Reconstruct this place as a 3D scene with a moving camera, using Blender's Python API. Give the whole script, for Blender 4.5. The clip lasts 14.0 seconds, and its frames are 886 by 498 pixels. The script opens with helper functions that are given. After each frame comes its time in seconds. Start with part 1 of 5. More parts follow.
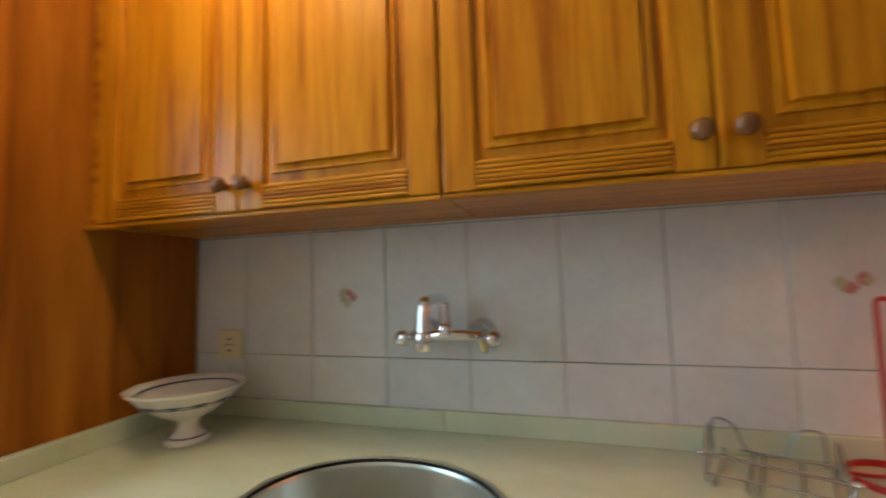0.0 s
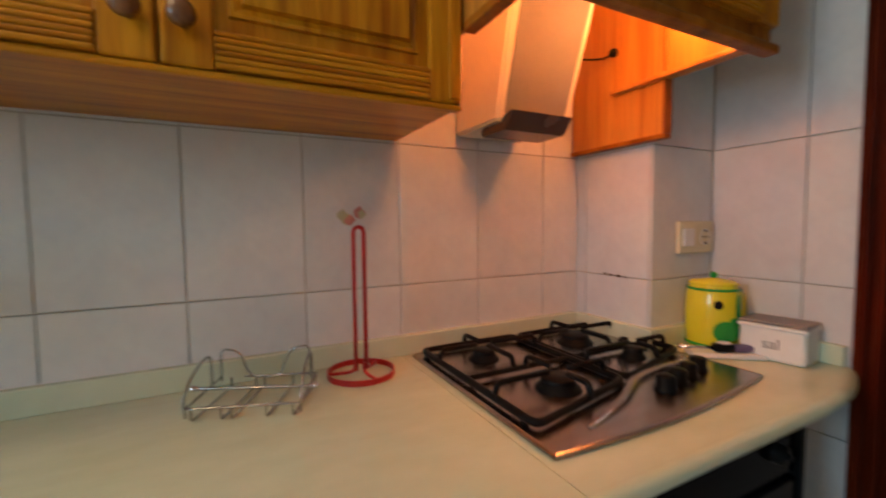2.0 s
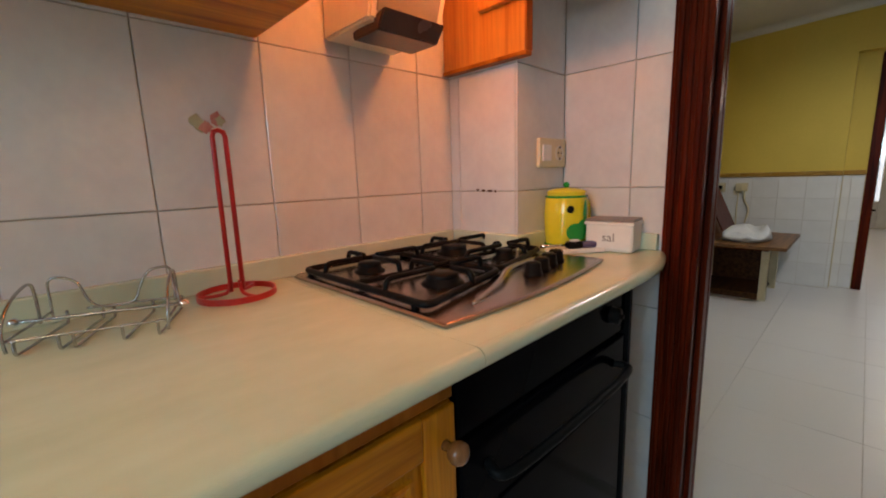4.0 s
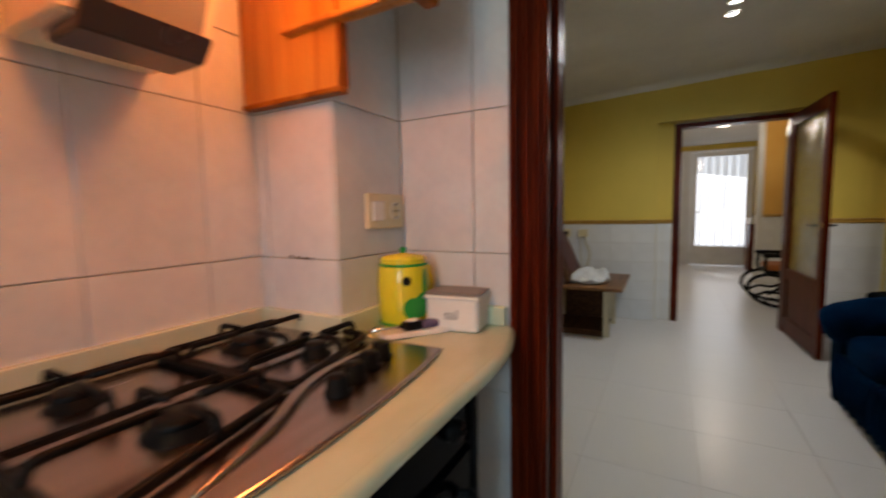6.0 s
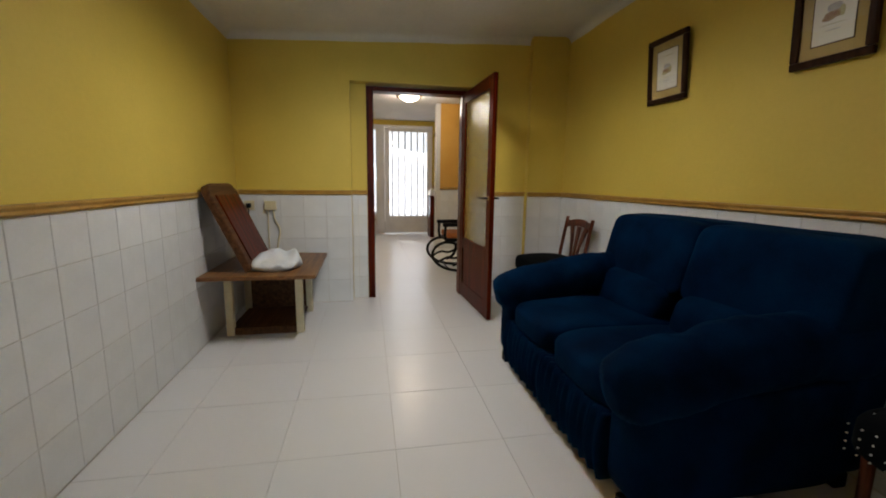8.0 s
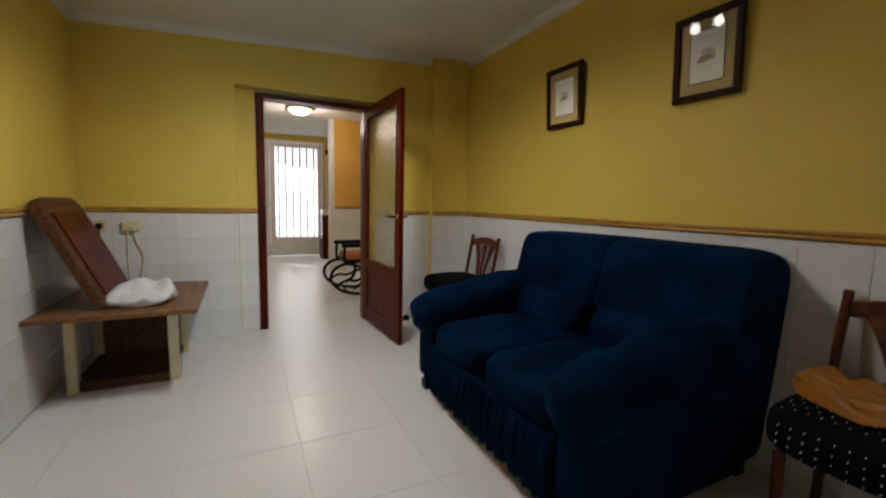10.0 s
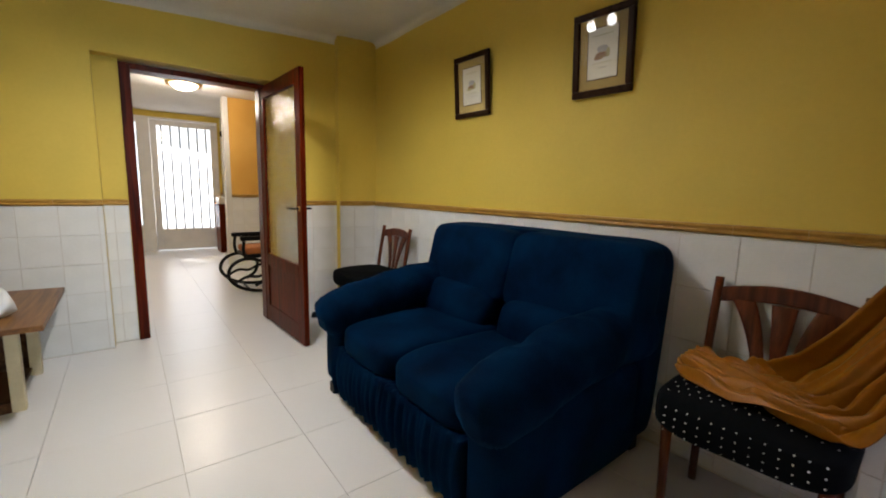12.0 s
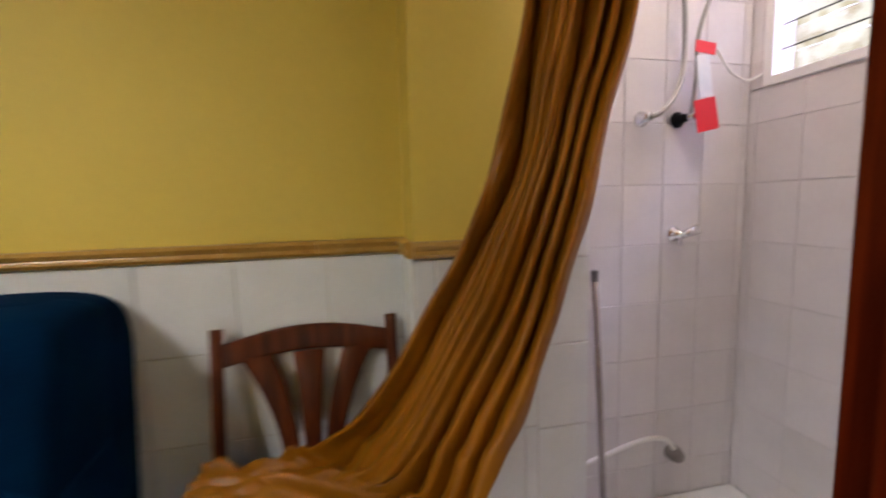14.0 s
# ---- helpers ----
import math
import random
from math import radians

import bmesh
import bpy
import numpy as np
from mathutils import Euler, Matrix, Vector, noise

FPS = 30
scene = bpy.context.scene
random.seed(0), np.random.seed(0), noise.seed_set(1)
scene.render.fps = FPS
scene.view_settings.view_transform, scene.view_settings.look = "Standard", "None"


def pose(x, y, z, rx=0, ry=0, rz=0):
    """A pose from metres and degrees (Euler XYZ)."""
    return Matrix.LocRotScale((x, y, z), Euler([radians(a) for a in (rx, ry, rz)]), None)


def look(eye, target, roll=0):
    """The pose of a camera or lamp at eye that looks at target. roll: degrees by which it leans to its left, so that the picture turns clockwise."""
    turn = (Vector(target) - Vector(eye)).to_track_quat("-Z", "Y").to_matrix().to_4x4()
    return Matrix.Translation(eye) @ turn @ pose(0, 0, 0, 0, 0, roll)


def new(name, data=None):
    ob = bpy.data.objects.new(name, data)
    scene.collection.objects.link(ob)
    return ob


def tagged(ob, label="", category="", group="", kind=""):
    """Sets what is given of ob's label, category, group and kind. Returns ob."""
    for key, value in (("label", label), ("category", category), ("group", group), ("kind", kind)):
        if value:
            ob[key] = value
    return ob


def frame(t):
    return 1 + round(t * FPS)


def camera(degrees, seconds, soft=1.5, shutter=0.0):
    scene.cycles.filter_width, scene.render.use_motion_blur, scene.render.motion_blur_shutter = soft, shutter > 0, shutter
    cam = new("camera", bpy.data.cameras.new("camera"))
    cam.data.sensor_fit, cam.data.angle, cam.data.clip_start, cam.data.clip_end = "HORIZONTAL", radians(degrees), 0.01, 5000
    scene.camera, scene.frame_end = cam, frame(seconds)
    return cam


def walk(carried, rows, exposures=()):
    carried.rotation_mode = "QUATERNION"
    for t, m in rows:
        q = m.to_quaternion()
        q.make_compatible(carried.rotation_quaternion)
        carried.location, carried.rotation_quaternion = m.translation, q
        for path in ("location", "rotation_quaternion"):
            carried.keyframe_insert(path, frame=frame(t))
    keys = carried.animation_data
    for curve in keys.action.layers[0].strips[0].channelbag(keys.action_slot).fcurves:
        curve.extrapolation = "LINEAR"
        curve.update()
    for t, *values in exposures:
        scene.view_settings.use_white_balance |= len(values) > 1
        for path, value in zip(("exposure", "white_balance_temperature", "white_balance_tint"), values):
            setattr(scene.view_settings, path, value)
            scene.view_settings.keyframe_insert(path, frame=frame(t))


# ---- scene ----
cam = camera(94.3, 14.0, soft=1.9, shutter=0.5)
EXPOSURES = [(0, -0.3), (2.0, -0.45), (5.0, -0.2), (6.0, -0.3), (7.0, 0.0), (7.5, 0.15), (9.8, 0.15), (10.5, 0.45), (11.0, 0.7), (12.0, 0.75), (13.0, 0.9), (14.0, 1.2)]
PATH = [
    (0, (-1.197, -1.023, 1.303), (-1.754, 0.893, 1.448), -1.7),
    (0.5, (-1.113, -0.988, 1.312), (-1.171, 1.007, 1.441), -2.2),
    (1, (-1.027, -0.968, 1.298), (-0.725, 1.008, 1.357), -1.4),
    (1.5, (-0.915, -0.958, 1.278), (-0.41, 0.977, 1.257), -0.4),
    (2, (-0.89, -0.958, 1.248), (0.013, 0.822, 1.131), -0.6),
    (2.5, (-0.912, -0.967, 1.218), (0.322, 0.603, 1.106), -0.9),
    (2.7, (-0.916, -0.967, 1.214), (0.384, 0.537, 0.997), -0.1),
    (4.8, (-0.907, -0.925, 1.121), (0.475, 0.473, 0.754), -1.9),
    (5, (-0.893, -0.914, 1.141), (0.531, 0.446, 0.791), -0.8),
    (5.5, (-0.811, -0.9, 1.173), (0.728, 0.34, 0.866), -1.0),
    (6, (-0.623, -0.9, 1.2), (1.126, 0.055, 1.026), -1.1),
    (6.5, (-0.415, -0.913, 1.189), (1.529, -0.511, 0.952), 1.3),
    (7, (-0.227, -0.929, 1.179), (1.757, -1.083, 0.979), -0.3),
    (7.5, (0.025, -0.925, 1.172), (1.967, -1.307, 0.888), 0.1),
    (7.7, (0.109, -0.958, 1.184), (2.054, -1.298, 0.869), 0.8),
    (9.8, (0.405, -0.82, 1.138), (2.212, -1.631, 0.859), 0.9),
    (10, (0.414, -0.84, 1.158), (2.203, -1.708, 0.942), 1.3),
    (10.5, (0.443, -0.858, 1.188), (2.165, -1.873, 1.108), 1.6),
    (11, (0.456, -0.863, 1.212), (2.054, -2.066, 1.19), 1.8),
    (11.5, (0.443, -0.897, 1.236), (1.957, -2.204, 1.203), 1.7),
    (12, (0.486, -0.937, 1.196), (2.057, -2.144, 0.92), 1.3),
    (12.5, (0.622, -1.085, 1.122), (2.198, -2.288, 0.862), 0.6),
    (13, (0.773, -1.257, 1.145), (1.945, -2.854, 0.866), 0.2),
    (13.5, (0.849, -1.479, 1.19), (1.057, -3.458, 0.995), -4.5),
    (14, (0.76, -1.757, 1.174), (0.338, -3.7, 0.96), -1.5),
]
walk(cam, [(t, look(eye, target, roll)) for t, eye, target, roll in PATH], EXPOSURES)

# ---- light ----
world = bpy.data.worlds.new("sky")
scene.world = world
world.use_nodes = True
wn = world.node_tree
sky = wn.nodes.new("ShaderNodeTexSky")
sky.sky_type, sky.sun_disc = "NISHITA", False
sky.sun_elevation, sky.sun_rotation = radians(40), radians(70)
bg = wn.nodes["Background"]
bg.inputs[1].default_value = 0.12
wn.links.new(sky.outputs[0], bg.inputs[0])


def lamp(name, kind, m, energy, colour, size=0.1, size_y=None, spot=None):
    d = bpy.data.lights.new(name, kind)
    d.energy, d.color = energy, colour
    if kind == "AREA":
        d.size = size
        if size_y:
            d.shape, d.size_y = "RECTANGLE", size_y
    else:
        d.shadow_soft_size = size
    if kind == "SPOT":
        d.spot_size, d.spot_blend = radians(spot or 120), 0.75
    ob = new(name, d)
    ob.matrix_world = m
    return ob


SHOWER_X = -0.585
sun = lamp("sun", "SUN", look((20, 4, 14), (10, -1, 1)), 3.0, (1.0, 0.95, 0.88))
sun.data.angle = radians(0.5)
# daylight in the openings: kitchen window, hall door, shower window
lamp("kitchen_window_light", "AREA", look((-2.90, -1.08, 1.62), (0.0, -0.7, 0.7)), 27, (0.56, 0.82, 1.0), 0.7, 0.9)
lamp("hall_door_light", "AREA", look((9.70, -1.75, 1.35), (4.0, -1.6, 0.4)), 7, (0.95, 0.94, 1.0), 1.1, 1.9)
lamp("shower_window_light", "AREA", look((SHOWER_X - 0.55, -2.725, 2.55), (-0.2, -2.6, 1.0)), 24.0, (0.58, 0.60, 1.0), 0.3, 0.4)
# lamps
lamp("kitchen_ceiling_glow", "POINT", pose(-1.72, -0.61, 2.22), 16, (1.0, 0.71, 0.34), 0.08)
for hx, hz in ((-0.465, 1.79), (-0.01, 1.74)):
    lamp("hood_bulb", "POINT", pose(hx, -0.43, hz), 9.5, (1.0, 0.34, 0.085), 0.07)
for sx in (2.45, 2.65, 2.85):
    lamp("spot_glow", "SPOT", look((sx, -1.25, 2.44), (sx, -1.22, 0)), 22, (1.0, 0.97, 0.94), 0.04, spot=166)
lamp("hall_lamp_glow", "POINT", pose(6.75, -1.6, 2.30), 19, (1.0, 0.84, 0.70), 0.1)
# unseen fill added under the ceiling to brighten the shower; it has no fixture
lamp("shower_glow", "POINT", pose(-0.15, -2.35, 2.35), 6.5, (1.0, 0.84, 0.78), 0.06)

# ---- materials ----


def nodes_of(name):
    m = bpy.data.materials.new(name)
    m.use_nodes = True
    return m, m.node_tree, m.node_tree.nodes["Principled BSDF"]


def material(name, a, b=None, rough=0.5, metal=0.0, scale=6.0, stretch=(1, 1, 1), bump=0.0, fine=60.0, coat=0.0, spread=0.0, sheen=0.0, detail=5.0, spec=0.5, tint=(1, 1, 1)):
    """Two colours mixed by noise at two scales, with fine relief; spread: brightness differing from object to object."""
    m, t, p = nodes_of(name)
    b = b or tuple(min(1, c * 1.12) for c in a)
    co = t.nodes.new("ShaderNodeTexCoord")
    mp = t.nodes.new("ShaderNodeMapping")
    mp.inputs["Scale"].default_value = stretch
    n1 = t.nodes.new("ShaderNodeTexNoise")
    n1.inputs["Scale"].default_value, n1.inputs["Detail"].default_value = scale, detail
    n2 = t.nodes.new("ShaderNodeTexNoise")
    n2.inputs["Scale"].default_value, n2.inputs["Detail"].default_value = fine, 3
    add = t.nodes.new("ShaderNodeMath")
    add.operation = "MULTIPLY_ADD"
    add.inputs[1].default_value = 0.35
    ramp = t.nodes.new("ShaderNodeValToRGB")
    ramp.color_ramp.elements[0].position, ramp.color_ramp.elements[1].position = 0.48, 0.90
    ramp.color_ramp.elements[0].color, ramp.color_ramp.elements[1].color = (*a, 1), (*b, 1)
    L = t.links.new
    L(co.outputs["Object"], mp.inputs["Vector"])
    L(mp.outputs[0], n1.inputs["Vector"])
    L(mp.outputs[0], n2.inputs["Vector"])
    L(n2.outputs["Fac"], add.inputs[0])
    L(n1.outputs["Fac"], add.inputs[2])
    L(add.outputs[0], ramp.inputs[0])
    out = ramp.outputs[0]
    if spread:
        info = t.nodes.new("ShaderNodeObjectInfo")
        hsv = t.nodes.new("ShaderNodeHueSaturation")
        mr = t.nodes.new("ShaderNodeMapRange")
        mr.inputs["To Min"].default_value, mr.inputs["To Max"].default_value = 1 - spread, 1 + spread
        L(info.outputs["Random"], mr.inputs["Value"])
        L(mr.outputs[0], hsv.inputs["Value"])
        L(out, hsv.inputs["Color"])
        out = hsv.outputs[0]
    L(out, p.inputs["Base Color"])
    rr = t.nodes.new("ShaderNodeMapRange")
    rr.inputs["To Min"].default_value, rr.inputs["To Max"].default_value = max(0.02, rough * 0.8), min(1, rough * 1.25)
    L(n1.outputs["Fac"], rr.inputs["Value"])
    L(rr.outputs[0], p.inputs["Roughness"])
    p.inputs["Metallic"].default_value, p.inputs["Coat Weight"].default_value = metal, coat
    p.inputs["Specular IOR Level"].default_value = spec
    if coat:
        p.inputs["Coat Roughness"].default_value = 0.12
    if sheen:
        p.inputs["Sheen Weight"].default_value, p.inputs["Sheen Roughness"].default_value = sheen, 0.35
        p.inputs["Sheen Tint"].default_value = (*tint, 1)
    if bump:
        bp = t.nodes.new("ShaderNodeBump")
        bp.inputs["Strength"].default_value, bp.inputs["Distance"].default_value = bump, 0.004
        L(add.outputs[0], bp.inputs["Height"])
        L(bp.outputs[0], p.inputs["Normal"])
    return m


def wood(name, a, b, dark, rough=0.35, coat=0.3, along="z", rings=9.0, spread=0.06, spec=0.5):
    """Grain in long streaks along one axis of the object."""
    m, t, p = nodes_of(name)
    co = t.nodes.new("ShaderNodeTexCoord")
    mp = t.nodes.new("ShaderNodeMapping")
    mp.inputs["Scale"].default_value = {"z": (1, 1, 0.05), "x": (0.05, 1, 1), "y": (1, 0.05, 1)}[along]
    info = t.nodes.new("ShaderNodeObjectInfo")
    off = t.nodes.new("ShaderNodeVectorMath")
    off.operation = "MULTIPLY_ADD"
    off.inputs[1].default_value = (3.7, 5.1, 2.3)
    n1 = t.nodes.new("ShaderNodeTexNoise")
    n1.inputs["Scale"].default_value, n1.inputs["Detail"].default_value, n1.inputs["Distortion"].default_value = rings * 4, 6, 0.6
    n2 = t.nodes.new("ShaderNodeTexNoise")
    n2.inputs["Scale"].default_value, n2.inputs["Detail"].default_value = rings * 22, 2
    n3 = t.nodes.new("ShaderNodeTexNoise")
    n3.inputs["Scale"].default_value = 2.2
    r1 = t.nodes.new("ShaderNodeValToRGB")
    e = r1.color_ramp.elements
    e[0].position, e[0].color = 0.33, (*dark, 1)
    e[1].position, e[1].color = 0.66, (*b, 1)
    mid = e.new(0.48)
    mid.color = (*a, 1)
    mx = t.nodes.new("ShaderNodeMix")
    mx.data_type, mx.blend_type = "RGBA", "MULTIPLY"
    mx.inputs[0].default_value = 0.45
    g = t.nodes.new("ShaderNodeValToRGB")
    g.color_ramp.elements[0].position, g.color_ramp.elements[0].color = 0.3, (0.55, 0.5, 0.45, 1)
    g.color_ramp.elements[1].position = 0.6
    hsv = t.nodes.new("ShaderNodeHueSaturation")
    mr = t.nodes.new("ShaderNodeMapRange")
    mr.inputs["To Min"].default_value, mr.inputs["To Max"].default_value = 1 - spread * 2, 1 + spread * 2
    L = t.links.new
    L(info.outputs["Random"], off.inputs[0])
    L(co.outputs["Object"], mp.inputs["Vector"])
    L(mp.outputs[0], off.inputs[2])
    for n in (n1, n2):
        L(off.outputs[0], n.inputs["Vector"])
    L(co.outputs["Object"], n3.inputs["Vector"])
    L(n1.outputs["Fac"], r1.inputs[0])
    L(n2.outputs["Fac"], g.inputs[0])
    L(r1.outputs[0], mx.inputs[6])
    L(g.outputs[0], mx.inputs[7])
    L(n3.outputs["Fac"], mr.inputs["Value"])
    L(mr.outputs[0], hsv.inputs["Value"])
    L(mx.outputs[2], hsv.inputs["Color"])
    L(hsv.outputs[0], p.inputs["Base Color"])
    p.inputs["Roughness"].default_value, p.inputs["Coat Weight"].default_value, p.inputs["Coat Roughness"].default_value = rough, coat, 0.15
    p.inputs["Specular IOR Level"].default_value = spec
    bp = t.nodes.new("ShaderNodeBump")
    bp.inputs["Strength"].default_value, bp.inputs["Distance"].default_value = 0.25, 0.002
    L(n2.outputs["Fac"], bp.inputs["Height"])
    L(bp.outputs[0], p.inputs["Normal"])
    return m


def glass(name, colour=(1, 1, 1), rough=0.0, bump=0.0):
    m, t, p = nodes_of(name)
    p.inputs["Base Color"].default_value, p.inputs["Transmission Weight"].default_value = (*colour, 1), 1.0
    p.inputs["Roughness"].default_value, p.inputs["IOR"].default_value = rough, 1.45
    if bump:
        v = t.nodes.new("ShaderNodeTexVoronoi")
        v.inputs["Scale"].default_value = 90
        bp = t.nodes.new("ShaderNodeBump")
        bp.inputs["Strength"].default_value, bp.inputs["Distance"].default_value = bump, 0.004
        t.links.new(v.outputs["Distance"], bp.inputs["Height"])
        t.links.new(bp.outputs[0], p.inputs["Normal"])
    return m


def glow(name, colour, strength):
    m, t, p = nodes_of(name)
    p.inputs["Base Color"].default_value = (*colour, 1)
    p.inputs["Emission Color"].default_value, p.inputs["Emission Strength"].default_value = (*colour, 1), strength
    return m


YELLOW = material("yellow_wall_paint", (0.65, 0.485, 0.078), (0.71, 0.535, 0.098), rough=0.6, scale=2.5, bump=0.15, fine=45)
ORANGE = material("orange_wall_paint", (0.66, 0.36, 0.07), (0.72, 0.42, 0.10), rough=0.6, scale=2.5, bump=0.15)
WHITE_PAINT = material("white_ceiling_paint", (0.62, 0.61, 0.58), (0.72, 0.71, 0.68), rough=0.8, scale=2, bump=0.25, fine=35)
GROUT = material("cement_grout", (0.40, 0.36, 0.29), (0.50, 0.46, 0.38), rough=0.9, scale=9)
GROUT_PALE = material("pale_grout", (0.58, 0.56, 0.52), (0.66, 0.64, 0.60), rough=0.9, scale=9)
KTILE = material("glazed_white_kitchen_tile", (0.64, 0.64, 0.64), (0.71, 0.71, 0.70), rough=0.16, scale=14, stretch=(1, 1, 0.4), bump=0.03, spread=0.03)
LTILE = material("glazed_white_wainscot_tile", (0.70, 0.71, 0.71), (0.77, 0.78, 0.78), rough=0.18, scale=5, bump=0.04, spread=0.02)
BTILE = material("pale_shower_tile", (0.66, 0.63, 0.64), (0.72, 0.69, 0.70), rough=0.22, scale=5, bump=0.04, spread=0.03)
FTILE = material("pale_grey_floor_tile", (0.77, 0.77, 0.78), (0.80, 0.80, 0.81), rough=0.27, scale=0.05, bump=0.0, fine=140, spread=0.010, detail=2)
RAIL = material("ochre_ceramic_rail", (0.36, 0.19, 0.035), (0.50, 0.30, 0.07), rough=0.3, scale=12, spread=0.08)
PINE_V = wood("varnished_pine_upright", (0.54, 0.20, 0.007), (0.64, 0.27, 0.012), (0.36, 0.105, 0.004), along="z", rough=0.34, coat=0.05, spec=0.2)
PINE_H = wood("varnished_pine_level", (0.52, 0.19, 0.007), (0.64, 0.27, 0.012), (0.34, 0.10, 0.004), along="x", rough=0.34, coat=0.05, spec=0.2)
PINE_Y = wood("varnished_pine_side", (0.54, 0.22, 0.03), (0.60, 0.28, 0.045), (0.42, 0.15, 0.018), along="z", rings=5)
PINE_DARK = wood("stained_pine_panel", (0.32, 0.10, 0.010), (0.41, 0.145, 0.016), (0.20, 0.055, 0.006), along="z", rings=4, coat=0.0, spec=0.12)
MAHOG = wood("dark_red_varnished_wood", (0.080, 0.0085, 0.002), (0.125, 0.015, 0.003), (0.030, 0.004, 0.001), along="z", rough=0.30, coat=0.0, spec=0.07)
CHAIRWOOD = wood("reddish_brown_chair_wood", (0.095, 0.020, 0.006), (0.14, 0.032, 0.009), (0.05, 0.010, 0.004), along="z", rough=0.34, coat=0.1, spec=0.3)
BROWN = wood("brown_table_board", (0.20, 0.085, 0.025), (0.26, 0.12, 0.035), (0.12, 0.05, 0.015), along="x", rough=0.45, coat=0.1)
BROWN_DARK = wood("dark_brown_board", (0.10, 0.045, 0.02), (0.15, 0.07, 0.03), (0.06, 0.025, 0.012), along="x", rough=0.5, coat=0.0, spec=0.15)
CREAM_LEG = material("cream_painted_leg", (0.62, 0.54, 0.34), (0.70, 0.62, 0.42), rough=0.5, scale=10)
KNOB = wood("dark_turned_knob", (0.20, 0.075, 0.02), (0.26, 0.10, 0.03), (0.12, 0.04, 0.012), rough=0.25)
MARBLE = material("cream_marble", (0.55, 0.60, 0.43), (0.65, 0.70, 0.54), rough=0.22, scale=3.2, stretch=(1, 2.2, 1), bump=0.02, fine=18, detail=8)
STEEL = material("brushed_steel", (0.34, 0.29, 0.27), (0.44, 0.39, 0.37), rough=0.24, metal=1.0, scale=4, stretch=(0.4, 8, 1))
CHROME = material("chrome", (0.75, 0.75, 0.76), rough=0.08, metal=1.0)
SINKSTEEL = material("satin_sink_steel", (0.50, 0.54, 0.50), rough=0.32, metal=0.9)
IRON = material("black_enamelled_iron", (0.005, 0.0045, 0.0045), (0.010, 0.009, 0.009), rough=0.42, scale=30, bump=0.1, spec=0.10)
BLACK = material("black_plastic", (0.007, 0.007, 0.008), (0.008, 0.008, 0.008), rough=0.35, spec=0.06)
OVENGLASS = material("black_oven_glass", (0.003, 0.003, 0.004), rough=0.10, spec=0.02)
REDWIRE = material("red_lacquered_wire", (0.42, 0.012, 0.012), (0.50, 0.02, 0.02), rough=0.3)
CREAMPLASTIC = material("ivory_plastic", (0.66, 0.58, 0.36), (0.72, 0.64, 0.42), rough=0.35)
WHITEPLASTIC = material("white_plastic", (0.74, 0.73, 0.70), rough=0.35)
GREYPLASTIC = material("grey_plastic", (0.20, 0.18, 0.17), rough=0.4)
HOODWHITE = material("cream_enamel", (0.74, 0.68, 0.55), rough=0.3)
HOODMESH = material("grey_filter_mesh", (0.20, 0.19, 0.18), (0.26, 0.25, 0.24), rough=0.5, fine=300, bump=0.4)
HOODDARK = material("smoked_visor", (0.06, 0.035, 0.03), rough=0.25)
YELLOWGLAZE = material("yellow_glazed_ceramic", (0.72, 0.62, 0.02), (0.78, 0.68, 0.04), rough=0.15)
GREENGLAZE = material("green_glazed_ceramic", (0.02, 0.28, 0.04), rough=0.15)
CERAMIC = material("white_ceramic", (0.72, 0.68, 0.62), rough=0.2)
WIRESTEEL = material("dull_chromed_wire", (0.36, 0.36, 0.36), (0.5, 0.5, 0.5), rough=0.2, metal=1.0)
BLUELINE = material("blue_glaze", (0.05, 0.07, 0.18), rough=0.2)
PINK = material("faded_pink_glaze", (0.42, 0.13, 0.13), (0.55, 0.26, 0.22), rough=0.3, scale=60)
PALEGREEN = material("faded_green_glaze", (0.42, 0.42, 0.26), rough=0.3)
BLUEVELVET = material("blue_velvet", (0.0003, 0.0050, 0.019), (0.0008, 0.017, 0.054), rough=0.8, scale=5, bump=0.25, fine=220, spec=0.02, sheen=0.10, tint=(0.01, 0.16, 0.42))
GOLD = material("gold_satin", (0.20, 0.070, 0.0015), (0.32, 0.120, 0.005), rough=0.40, scale=3, bump=0.08, spec=0.25)
SPOTBLACK = material("black_cushion_cloth", (0.004, 0.005, 0.006), rough=0.9, bump=0.2, fine=250, spec=0.04)
SPOTWHITE = material("white_woven_dot", (0.62, 0.62, 0.58), rough=0.9)
FRAMEWOOD = wood("dark_picture_moulding", (0.035, 0.016, 0.010), (0.05, 0.024, 0.014), (0.02, 0.010, 0.007), rough=0.3, coat=0.0, spec=0.08)
MOUNT = material("olive_gold_mount", (0.36, 0.25, 0.075), (0.42, 0.30, 0.10), rough=0.7)
PAPER = material("ivory_print_paper", (0.66, 0.62, 0.52), (0.72, 0.69, 0.60), rough=0.6)
INK1 = material("faded_print_grey", (0.36, 0.34, 0.34), (0.48, 0.46, 0.42), rough=0.7, scale=40)
INK2 = material("faded_print_brown", (0.26, 0.12, 0.08), (0.36, 0.26, 0.12), rough=0.7, scale=40)
INK3 = material("faded_print_olive", (0.42, 0.38, 0.20), rough=0.7)
LEAFGLASS = glass("hammered_glass", (0.93, 0.92, 0.84), 0.12, 0.7)
CLEAR = glass("clear_glass")
WHITEMETAL = material("white_lacquered_metal", (0.76, 0.75, 0.74), rough=0.35)
GREYBAR = material("grey_painted_bar", (0.34, 0.34, 0.36), rough=0.5)
